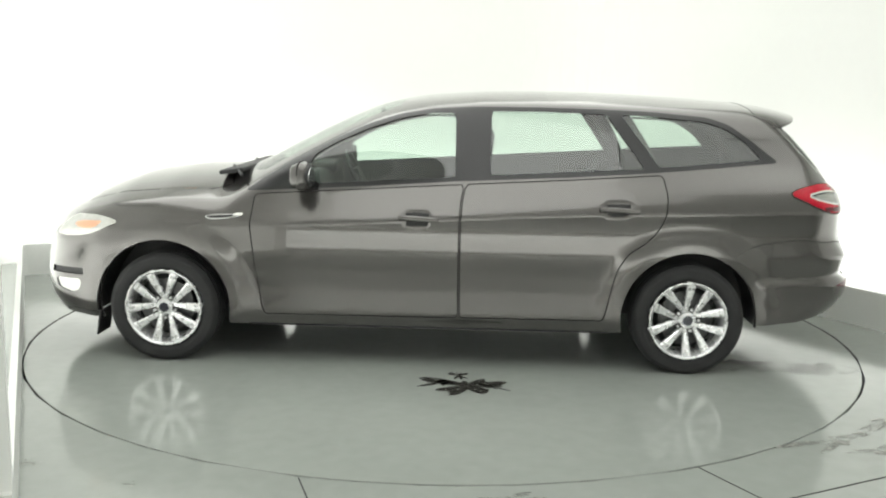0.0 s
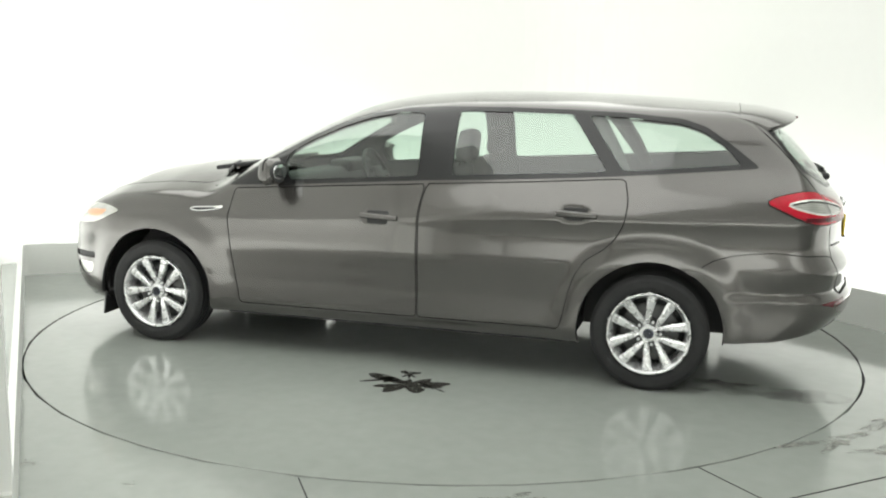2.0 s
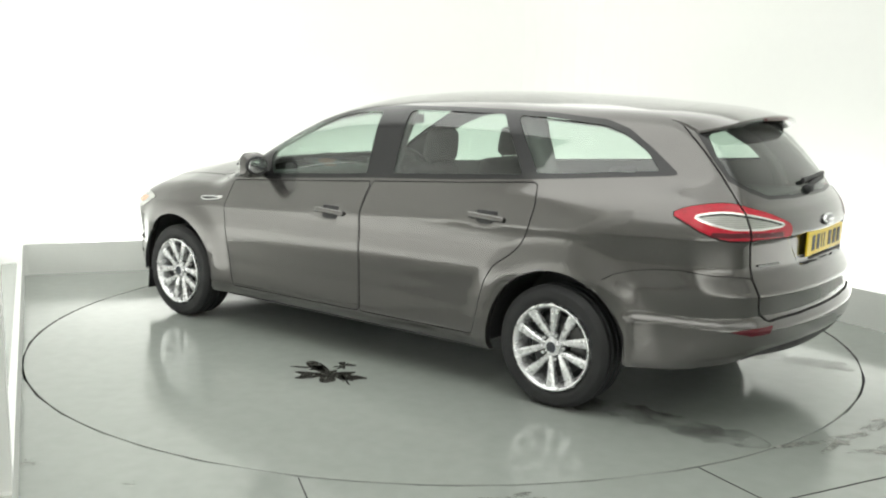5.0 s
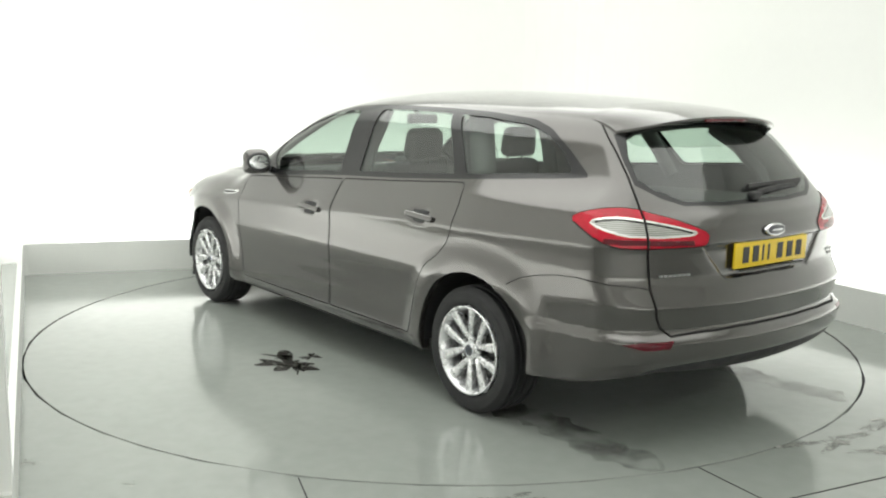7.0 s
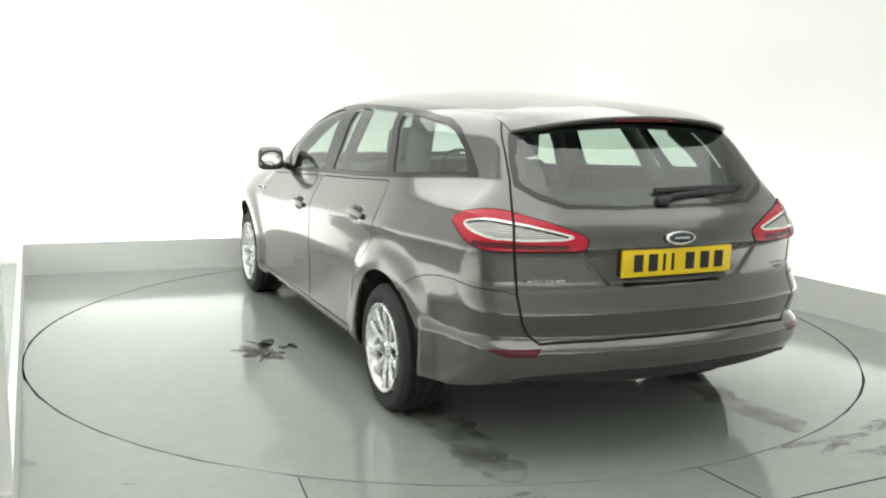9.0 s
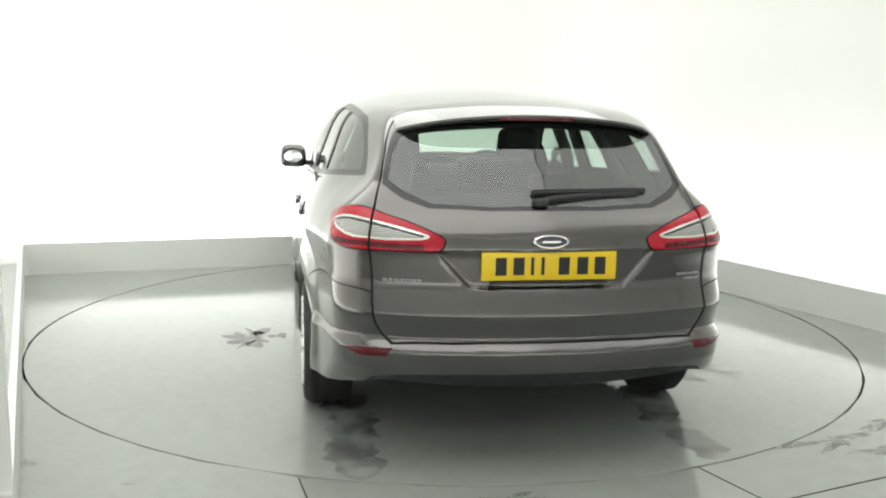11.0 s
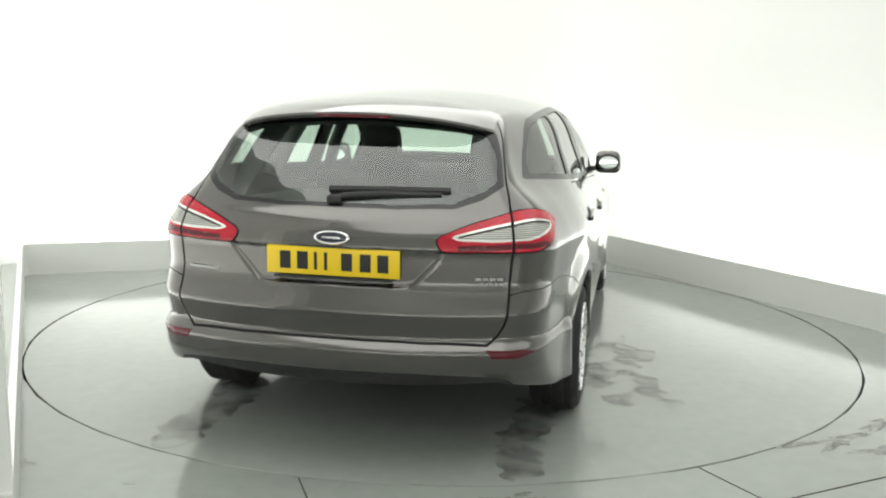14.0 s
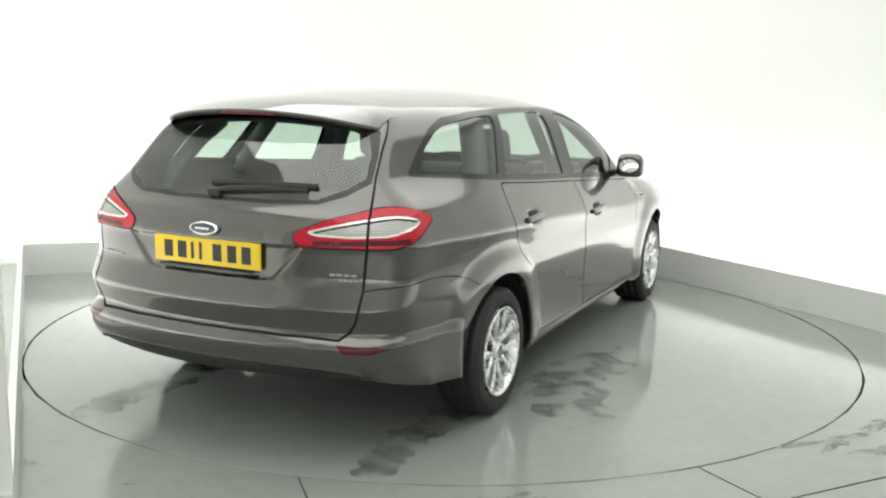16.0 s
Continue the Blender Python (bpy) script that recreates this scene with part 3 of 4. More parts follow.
front_door_o, back_door_o = side_outline(FRONT_DOOR, 1), side_outline(BACK_DOOR, 1)
tail_clear_o, tail_red_o = on_skin(soften(dense(TAIL_CLEAR, 0.06), 1)), on_skin(soften(dense(TAIL_RED, 0.06), 1))
OUTLINES = {
    "arch_front": side_outline(circle(HUB_X, HUB_Z, ARCH_F), 0),
    "arch_back": side_outline(circle(-HUB_X, HUB_Z, ARCH_R), 0),
    "front_glass": side_outline(FRONT_GLASS, 2), "back_glass": side_outline(BACK_GLASS, 2), "quarter_glass": side_outline(QUARTER_GLASS, 2),
    "window_frame": side_outline(DLO, 1),
    "front_door_in": shrink(front_door_o, 0.0035), "front_door": shrink(front_door_o, -0.0025),
    "back_door_in": shrink(back_door_o, 0.0035), "back_door": shrink(back_door_o, -0.0025),
    "gate_seam": strip(GATE_LINE, 0.009),
    "tail_line": strip(TAIL_LINE, 0.007), "tail_low": strip(TAIL_LOW, 0.020), "tail_clear": shrink(tail_clear_o, 0.008), "tail_rim": tail_clear_o, "tail_red": tail_red_o, "tail_edge": shrink(tail_red_o, -0.006),
    "reflector": rear_outline(REFLECTOR), "valance": rear_outline(VALANCE),
    "screen_glass": on_skin(dense(SCREEN_GLASS, 0.05, False)), "screen": on_skin(dense(SCREEN, 0.05, False)),
    "bumper_seam": strip(BUMPER_SEAM, 0.004),
    "gate": on_skin(dense(GATE_LINE, 0.05, False)),
    "indicator": side_outline(INDICATOR, 1), "headlight": side_outline(HEADLIGHT, 1), "fog_slot": side_outline(FOG_SLOT, 0),
    "fog_lamp": side_outline(FOG_LAMP, 1), "vent_lamp": side_outline(VENT_LAMP, 0), "vent": side_outline(VENT, 1), "vent_in": shrink(side_outline(VENT, 1), 0.0065),
    "windscreen": on_skin(dense(WINDSCREEN, 0.06, False)), "hood_seam": strip(HOOD_SEAM, 0.006),
}
bumper = np.concatenate([on_skin(dense(BUMPER_SEAM, 0.05, False)), on_skin(dense(GATE_LINE[10:], 0.05, False)), [[U_MIN - 0.012, -0.1], [-1.45, -0.1], [-1.45, 0.30]]])
OUTLINES["rear_bumper"] = bumper
# the order in which a place belongs to a panel
ORDER = ["arch_front", "arch_back", "gate_seam", "tail_line", "tail_clear", "tail_rim", "tail_low", "tail_red", "tail_edge", "reflector", "screen_glass", "screen", "gate", "bumper_seam", "valance", "rear_bumper", "front_glass", "back_glass", "quarter_glass", "window_frame",
         "front_door_in", "back_door_in", "front_door", "back_door", "indicator", "headlight", "fog_slot", "fog_lamp", "vent_lamp", "vent_in", "vent", "windscreen", "hood_seam"]

us = np.concatenate([np.linspace(U_MIN, -SPINE_B, 84)[:-1], np.linspace(-SPINE_B, SPINE_A, 108), np.linspace(SPINE_A, U_MAX, 46)[1:]])
qs = np.linspace(0, S_LEN, 126)
nu, nq = len(us), len(qs)
cdt_pts = [Vector((float(u), float(q))) for u in us for q in qs]
cdt_edges = [(i * nq, (i + 1) * nq) for i in range(nu - 1)] + [(i * nq + nq - 1, (i + 1) * nq + nq - 1) for i in range(nu - 1)]
cdt_edges += [(j, j + 1) for j in range(nq - 1)] + [((nu - 1) * nq + j, (nu - 1) * nq + j + 1) for j in range(nq - 1)]
for nm in ORDER:
    k0 = len(cdt_pts)
    cdt_pts += [Vector((float(p[0]), float(p[1]))) for p in OUTLINES[nm]]
    k = len(OUTLINES[nm])
    cdt_edges += [(k0 + i, k0 + (i + 1) % k) for i in range(k)]
crease_line = on_skin([(x, None, float(shoulder_z(x)) + 0.001) for x in np.linspace(1.2, -1.9, 90)])
for d in (-0.009, 0.0, 0.009):
    k0 = len(cdt_pts)
    cdt_pts += [Vector((float(p[0]), float(p[1]) + d)) for p in crease_line]
    cdt_edges += [(k0 + i, k0 + i + 1) for i in range(len(crease_line) - 1)]
for z in (0.475, 0.500, 0.606, 0.618, 0.630, 0.684, 0.695, 0.705):
    band = on_skin([(None, y, z) for y in np.linspace(0.01, 0.62, 22)])
    k0 = len(cdt_pts)
    cdt_pts += [Vector((float(p[0]), float(p[1]))) for p in band]
    cdt_edges += [(k0 + i, k0 + i + 1) for i in range(len(band) - 1)]
for hollow in (HOLLOW_OUT, HOLLOW_IN):
    ring = rear_outline(hollow)
    k0, k = len(cdt_pts), len(ring)
    cdt_pts += [Vector((float(p[0]), float(p[1]))) for p in ring]
    cdt_edges += [(k0 + i, k0 + (i + 1) % k) for i in range(k)]
cv, _, cfaces, _, _, _ = delaunay_2d_cdt(cdt_pts, cdt_edges, [], 0, 1e-6)
UQ = np.array([tuple(v) for v in cv])
TRI = np.array([f for f in cfaces if len(f) == 3])


def inside(poly, p):
    n = len(poly)
    hit = np.zeros(len(p), bool)
    for i in range(n):
        (x1, y1), (x2, y2) = poly[i], poly[(i + 1) % n]
        if y1 == y2:
            continue
        cross = ((y1 > p[:, 1]) != (y2 > p[:, 1])) & (p[:, 0] < (x2 - x1) * (p[:, 1] - y1) / (y2 - y1) + x1)
        hit ^= cross
    return hit


mid = UQ[TRI].mean(1)
kept = (mid[:, 0] > U_MIN) & (mid[:, 0] < U_MAX) & (mid[:, 1] > 0) & (mid[:, 1] < S_LEN)
TRI, mid = TRI[kept], mid[kept]
REGION = np.full(len(TRI), -1)
for k in range(len(ORDER) - 1, -1, -1):
    REGION[inside(OUTLINES[ORDER[k]], mid)] = k
SKIN_P = lift(UQ)
SKIN_P[(np.abs(SKIN_P[:, 1]) < 1e-4), 1] = 0.0
SKIN_N = skin_normal(SKIN_P)
a, b, c3 = (SKIN_P[TRI[:, i]] for i in range(3))
flip = (np.cross(b - a, c3 - a) * SKIN_N[TRI[:, 0]]).sum(1) < 0
TRI[flip] = TRI[flip][:, ::-1]


def panel(name, regions, mat, side=0, out=0.0, turn_in=False, only=None):
    """A mesh of the named panels; side 1: left half, -1: right half, 0: both. out: metres proud of the skin."""
    ids = [ORDER.index(r) if r else -1 for r in regions]
    pick = np.isin(REGION, ids)
    if only is not None:
        pick &= only
    t = TRI[pick]
    used, inv = np.unique(t, return_inverse=True)
    t = inv.reshape(-1, 3)
    p, n = SKIN_P[used] + SKIN_N[used] * out, SKIN_N[used].copy()
    if turn_in:
        t, n = t[:, ::-1], -n
    verts, faces, normals = [], [], []
    flipped = np.array([1, -1, 1])
    if side >= 0:
        verts, faces, normals = [p], [t], [n]
    if side <= 0:
        off = len(p) if side == 0 else 0
        verts.append(p * flipped), faces.append(t[:, ::-1] + off), normals.append(n * flipped)
    shift = np.array([CAR_DX, CAR_DY, 0])
    return mesh_of(name, np.concatenate(verts) + shift, np.concatenate(faces), mat, True, np.concatenate(normals))


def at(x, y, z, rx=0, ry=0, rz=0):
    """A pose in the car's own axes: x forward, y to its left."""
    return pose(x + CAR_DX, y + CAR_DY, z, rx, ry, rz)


car = tagged(new("car"), "dark grey metallic estate car with silver alloy wheels on the turntable", "car")
car.scale = (1.0, 1.047, 1.004)
part("body", panel("body", [""], PAINT), PAINT, car)
part("gate_seam", panel("gate_seam", ["gate_seam"], SEAL, out=-0.006), SEAL, car, "black recessed panel gap")
part("hood_seam", panel("hood_seam", ["hood_seam"], SEAL, out=-0.006), SEAL, car, "black recessed panel gap")
part("valance", panel("valance", ["valance"], BLACK_PLASTIC), BLACK_PLASTIC, car, "black lower bumper valance")
part("rear_bumper", panel("rear_bumper", ["rear_bumper"], PAINT), PAINT, car)
gate = part("tailgate", panel("tailgate", ["gate"], PAINT), PAINT, car)
part("rear_screen", panel("rear_screen", ["screen_glass"], REAR_GLASS), REAR_GLASS, gate, "tinted rear window glass")
part("screen_border", panel("screen_border", ["screen"], BLACK_TRIM), BLACK_TRIM, gate, "black glass border")
part("windscreen", panel("windscreen", ["windscreen"], SIDE_GLASS), SIDE_GLASS, car, "clear windscreen glass")
for side in (1, -1):
    for nm in ("front_door", "back_door"):
        door = part(nm, panel(nm, [nm + "_in"], PAINT, side), PAINT, car)
        part("door_seal", panel("door_seal", [nm], SEAL, side, -0.006), SEAL, door, "black rubber door gap")
        hx, hz = (0.045, 0.797) if nm == "front_door" else (-1.02, 0.866)
        hy = float(cast(np.array([hx]), np.array([math.atan2(hz - SPINE_Z, 0.89)]))[0, 1]) + 0.004
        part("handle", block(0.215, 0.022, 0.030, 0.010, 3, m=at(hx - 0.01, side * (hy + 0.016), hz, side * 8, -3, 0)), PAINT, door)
        # solid black block in place of the shade in the finger dimple
        part("handle_cup_shade", block(0.125, 0.016, 0.072, 0.0075, 2, m=at(hx - 0.005, side * (hy - 0.004), hz - 0.006, side * 8, 0, 0)), BLACK_PLASTIC, door, "dark hollow behind the handle")
    part("window_frame", panel("window_frame", ["window_frame"], BLACK_TRIM, side, 0.001), BLACK_TRIM, car, "gloss black window surround")
    part("front_window", panel("front_window", ["front_glass"], SIDE_GLASS, side, -0.004), SIDE_GLASS, car, "clear side window glass")
    part("back_window", panel("back_window", ["back_glass"], SIDE_GLASS, side, -0.004), SIDE_GLASS, car, "clear side window glass")
    part("quarter_window", panel("quarter_window", ["quarter_glass"], SIDE_GLASS, side, -0.004), SIDE_GLASS, car, "clear side window glass")
    lamp_part = part("tail_light", panel("tail_light", ["tail_red"], RED_LENS, side, 0.004), RED_LENS, car, "red tail light lens")
    part("clear_lens", panel("clear_lens", ["tail_clear"], CLEAR_LENS, side, 0.002), CLEAR_LENS, lamp_part, "clear ribbed lamp lens")
    part("lens_groove", panel("lens_groove", ["tail_line"], BLACK_TRIM, side, 0.001), BLACK_TRIM, lamp_part, "dark groove in the lamp lens")
    part("lower_lens", panel("lower_lens", ["tail_low"], REFLECTOR_RED, side, 0.003), REFLECTOR_RED, lamp_part, "dark red lower lamp band")
    part("bumper_seam", panel("bumper_seam", ["bumper_seam"], SEAL, side, -0.004), SEAL, car, "black recessed panel gap")
    part("lens_rim", panel("lens_rim", ["tail_rim"], LENS_RIM, side, 0.004), LENS_RIM, lamp_part, "bright rim of the lamp lens")
    part("lamp_gasket", panel("lamp_gasket", ["tail_edge"], SEAL, side, -0.003), SEAL, lamp_part, "black lamp gasket")
    part("reflector", panel("reflector", ["reflector"], REFLECTOR_RED, side, 0.002), REFLECTOR_RED, car, "dark red bumper reflector")
    head = part("headlight", panel("headlight", ["headlight"], HEAD_LENS, side, 0.002), HEAD_LENS, car, "clear headlight lens")
    part("indicator", panel("indicator", ["indicator"], AMBER, side, 0.003), AMBER, head, "amber indicator lens")
    part("fog_slot", panel("fog_slot", ["fog_slot"], BLACK_PLASTIC, side, -0.012), BLACK_PLASTIC, car, "black bumper slot")
    part("fog_light", panel("fog_light", ["fog_lamp"], HEAD_LENS, side, -0.006), HEAD_LENS, car, "clear front fog light")
    vent = part("wing_vent", panel("wing_vent", ["vent"], CHROME, side, 0.002), CHROME, car, "bright wing vent trim")
    part("vent_mesh", panel("vent_mesh", ["vent_in"], BLACK_PLASTIC, side, -0.002), BLACK_PLASTIC, vent, "dark vent opening")
    part("side_repeater", panel("side_repeater", ["vent_lamp"], LENS_RIM, side, 0.003), LENS_RIM, vent, "white side repeater lamp")
    # wheel arches: painted lip and dark liner
    for cx, r0 in ((HUB_X, ARCH_F), (-HUB_X, ARCH_R)):
        lip_angles = np.linspace(-0.22, math.pi + (0.22 if cx > 0 else 0.10), 60)
        lip = [(cx + (r0 + dr) * math.cos(a), HUB_Z + (r0 + dr) * math.sin(a)) for a in lip_angles for dr in (0.001,)]
        lp = lift(on_skin([(x, None, z) for x, z in lip]))
        rows = [lp, lp + np.array([0, -0.012, 0]) - 0.006 * np.stack([np.cos(lip_angles), 0 * lp[:, 0], np.sin(lip_angles)], -1), lp + np.array([0, -0.04, 0])]
        shift = np.array([CAR_DX, CAR_DY, 0])
        vv = np.concatenate([r * np.array([1, side, 1]) + shift for r in rows])
        fc = [(k * 60 + i, k * 60 + i + 1, (k + 1) * 60 + i + 1, (k + 1) * 60 + i) for k in range(2) for i in range(59)]
        part("arch_lip", mesh_of("arch_lip", vv, fc, PAINT, True), PAINT, car)
        ang = np.linspace(-0.10, math.pi + 0.10, 40)
        lv = [(cx + CAR_DX + (r0 + 0.005) * math.cos(t), side * y + CAR_DY, HUB_Z + (r0 + 0.005) * math.sin(t)) for y in (0.87, 0.58) for t in ang]
        lf = [(i, i + 1, 41 + i, 40 + i) for i in range(39)] + [tuple(range(40, 80))]
        part("arch_liner", mesh_of("arch_liner", lv, lf, BLACK_PLASTIC), BLACK_PLASTIC, car, "black wheel arch liner")
zmid = SKIN_P[TRI].mean(1)[:, 2]
xmid = SKIN_P[TRI].mean(1)[:, 0]
shell = ["", "gate", "screen", "window_frame", "front_door_in", "front_door", "back_door_in", "back_door", "rear_bumper", "gate_seam", "hood_seam", "bumper_seam", "tail_red", "tail_clear", "tail_line", "tail_low", "tail_rim", "tail_edge"]
part("cabin_lining", panel("cabin_lining", shell, LINING, 0, -0.022, True, (zmid < 1.36) & (xmid < 1.15)), LINING, car, "dark grey cabin lining")
part("headliner", panel("headliner", [""], HEADLINER, 0, -0.022, True, (zmid >= 1.36)), HEADLINER, car, "pale grey roof lining")
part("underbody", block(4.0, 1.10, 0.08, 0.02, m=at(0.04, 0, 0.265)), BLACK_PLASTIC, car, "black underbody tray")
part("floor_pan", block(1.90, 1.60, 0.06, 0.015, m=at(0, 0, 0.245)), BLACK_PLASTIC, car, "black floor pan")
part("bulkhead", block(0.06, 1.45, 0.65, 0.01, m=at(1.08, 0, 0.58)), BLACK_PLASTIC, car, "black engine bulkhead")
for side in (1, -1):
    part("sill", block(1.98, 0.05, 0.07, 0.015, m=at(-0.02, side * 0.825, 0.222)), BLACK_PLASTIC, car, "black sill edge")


# ---- spoiler and brake light ----
def skin_top(x, y):
    lo, hi = 0.9, 1.7
    for _ in range(24):
        m = 0.5 * (lo + hi)
        if float(skin(np.array([x]), np.array([y]), np.array([m]))[0]) > 0:
            hi = m
        else:
            lo = m
    return lo


def spoiler():
    n, verts, faces = 40, [], []
    for i in range(n + 1):
        y = -0.535 + 1.07 * i / n
        k = abs(y) / 0.535
        tip = -2.10 + 0.06 * k ** 2 + 0.10 * k ** 8
        z0 = skin_top(-1.80, y) + 0.002
        top_z = 1.379 - 0.050 * k ** 2 - 0.016 * k ** 6
        for f in (0.0, 0.33, 0.66, 1.0):
            x = -1.80 + (tip + 1.80) * f
            verts.append((x + CAR_DX, y + CAR_DY, z0 + (top_z - z0) * f ** 1.25 + 0.004 * math.sin(math.pi * f)))
        verts.append((tip - 0.002 + CAR_DX, y + CAR_DY, top_z - 0.010))
        verts.append((tip + 0.012 + CAR_DX, y + CAR_DY, top_z - 0.022))
        verts.append((-1.90 + CAR_DX, y + CAR_DY, min(top_z - 0.026, skin_top(-1.90, y) - 0.02)))
    m = 7
    for i in range(n):
        for j in range(m - 1):
            faces.append((i * m + j, (i + 1) * m + j, (i + 1) * m + j + 1, i * m + j + 1))
    faces += [tuple(range(m)), tuple(n * m + j for j in range(m - 1, -1, -1))]
    return mesh_of("spoiler", verts, faces, PAINT, True)


roof_spoiler = part("spoiler", spoiler(), PAINT, gate)
roof_spoiler.data.set_sharp_from_angle(angle=radians(35))
part("brake_light", block(0.014, 0.30, 0.013, 0.004, m=at(-2.098, 0, 1.362, 0, 0, 0)), REFLECTOR_RED, gate, "red high brake light")

# ---- plate, badges, wiper ----
plate = part("number_plate", block(0.012, 0.52, 0.111, 0.004, m=at(-2.371, 0, 0.803, 0, -1, 0)), YELLOW, gate, "yellow number plate with dark bars")
for y in (0.186, 0.118, 0.066, 0.026, -0.056, -0.128, -0.196):
    w = 0.012 if abs(y - 0.066) < 0.001 or abs(y - 0.026) < 0.001 else 0.042
    part("plate_bar", block(0.003, w, 0.070, 0, m=at(-2.3775, y, 0.804, 0, -1, 0)), INK, plate)
part("plate_lip", block(0.016, 0.46, 0.008, 0.003, m=at(-2.376, 0, 0.738)), BLACK_PLASTIC, gate)


def oval(rx, rz, depth, n=36):
    """A domed oval plate that faces backwards."""
    bm = bmesh.new()
    for x, k in ((0, 1.0), (-depth * 0.7, 0.98), (-depth, 0.9)):
        for i in range(n):
            t = 2 * math.pi * i / n
            bm.verts.new((x, rx * k * math.cos(t), rz * k * math.sin(t)))
    bm.verts.ensure_lookup_table()
    for r in range(2):
        for i in range(n):
            bm.faces.new([bm.verts[r * n + i], bm.verts[r * n + (i + 1) % n], bm.verts[(r + 1) * n + (i + 1) % n], bm.verts[(r + 1) * n + i]])
    bm.faces.new([bm.verts[2 * n + i] for i in range(n)])
    return bm


def placed(bm, m):
    bmesh.ops.transform(bm, matrix=m, verts=bm.verts)
    return bm


badge = part("badge", placed(oval(0.070, 0.029, 0.012), at(-2.380, 0, 0.900, 0, 8, 0)), CHROME, gate, "chrome oval badge rim")
part("badge_field", placed(oval(0.060, 0.021, 0.004), at(-2.391, 0, 0.902, 0, 8, 0)), BADGE_BLUE, badge, "dark blue badge centre")
part("badge_bar", block(0.003, 0.07, 0.007, 0.001, m=at(-2.396, 0, 0.902, 0, 8, 0)), CHROME, badge)
for y0, y1, z in ((0.62, 0.475, 0.742), (-0.53, -0.635, 0.752), (-0.565, -0.635, 0.732)):
    k = 7 if y0 > 0 else 4
    for i in range(k):
        y = y0 + (y1 - y0) * (i + 0.5) / k
        p = lift(on_skin([(-2.32, abs(y), z)]))[0]
        part("badge_letter", block(0.006, abs(y1 - y0) / k * 0.82, 0.010, 0.002, m=at(p[0] - 0.002, y, z, 0, 0, -16 if y > 0 else 16)), BADGE_GREY, gate)
wiper = part("rear_wiper", tube([(-2.280 + CAR_DX, 0.02, 1.040), (-2.279 + CAR_DX, -0.06, 1.058), (-2.255 + CAR_DX, -0.22, 1.066), (-2.220 + CAR_DX, -0.40, 1.066)], 0.013, 8), BLACK_PLASTIC, gate, "black rear wiper arm")
part("wiper_blade", tube([(-2.262 + CAR_DX, 0.03, 1.078), (-2.248 + CAR_DX, -0.20, 1.082), (-2.212 + CAR_DX, -0.435, 1.082)], 0.011, 6, 1.3), BLACK_PLASTIC, wiper)
part("wiper_hub", block(0.040, 0.06, 0.034, 0.012, 3, m=at(-2.283, 0.02, 1.040)), BLACK_PLASTIC, wiper)


# ---- mirrors ----
for side in (1, -1):
    bm = block(0.115, 0.170, 0.150, 0.055, 5, 0.9)
    for v in bm.verts:
        if v.co.x > 0:
            v.co.x *= 0.9
            v.co.z *= 0.86
            v.co.y *= 0.92
    bmesh.ops.transform(bm, matrix=at(0.66, side * 0.905, 1.015, 0, 0, -side * 8), verts=bm.verts)
    mirror = part("door_mirror", bm, PAINT, car, "body-coloured door mirror")
    part("mirror_glass", placed(oval(0.060, 0.043, 0.003), at(0.6005, side * 0.910, 1.015, 0, 0, -side * 8)), MIRROR_GLASS, mirror, "mirror glass")
    part("mirror_rim", placed(oval(0.072, 0.058, 0.016), at(0.617, side * 0.908, 1.015, 0, 0, -side * 8)), BLACK_PLASTIC, mirror)
    part("mirror_foot", tube([(0.70 + CAR_DX, side * 0.79 + CAR_DY, 0.965), (0.685 + CAR_DX, side * 0.825 + CAR_DY, 0.968), (0.67 + CAR_DX, side * 0.87 + CAR_DY, 0.978)], 0.030, 10, 0.6), BLACK_PLASTIC, mirror)

# wipers under the windscreen
for y in (0.30, -0.25):
    part("wiper", tube([(1.17 + CAR_DX, y, 1.012), (1.10 + CAR_DX, y + 0.20, 1.012), (1.02 + CAR_DX, y + 0.40, 0.990)], 0.008, 6), BLACK_PLASTIC, car, "black windscreen wiper")
part("cowl", block(0.14, 1.16, 0.025, 0.010, m=at(1.12, 0, 1.000, 0, 8, 0)), BLACK_PLASTIC, car, "black windscreen cowl")


# ---- wheels ----
def tyre_mesh():
    half = 0.104
    prof = [(0.213, -half * 0.82), (0.225, -half * 0.98), (0.250, -half * 1.05), (0.272, -half * 1.02), (0.286, -half * 0.88)]
    for k in range(4):
        y = -half * 0.72 + k * half * 0.48
        prof += [(0.2945, y - 0.013 + 0.013 * (k == 0)), (0.2955, y + 0.017), (0.288, y + 0.0185), (0.288, y + 0.0245)] if k < 3 else [(0.2945, y - 0.012), (0.294, y + 0.006)]
    prof += [(0.286, half * 0.88), (0.279, half * 0.96), (0.272, half * 1.02), (0.268, half * 1.028), (0.262, half * 1.022), (0.250, half * 1.05), (0.232, half * 1.03), (0.222, half * 0.96), (0.214, half * 0.82)]
    prof = [(0.206 + (r - 0.213) * 1.14, y) for r, y in prof]
    v, f = revolve(prof, 72)
    me = mesh_of("tyre", v, f, RUBBER, True)
    me.set_sharp_from_angle(angle=radians(35))
    return me


def rim_mesh():
    prof = [(0.205, -0.10), (0.200, -0.085), (0.185, -0.05), (0.183, 0.02), (0.190, 0.055), (0.199, 0.078), (0.206, 0.090), (0.213, 0.096), (0.218, 0.092), (0.217, 0.082), (0.210, 0.078), (0.205, 0.05)]
    v, f = revolve([(r * 0.965, y) for r, y in prof], 72)
    return mesh_of("wheel", v, f, ALLOY, True)


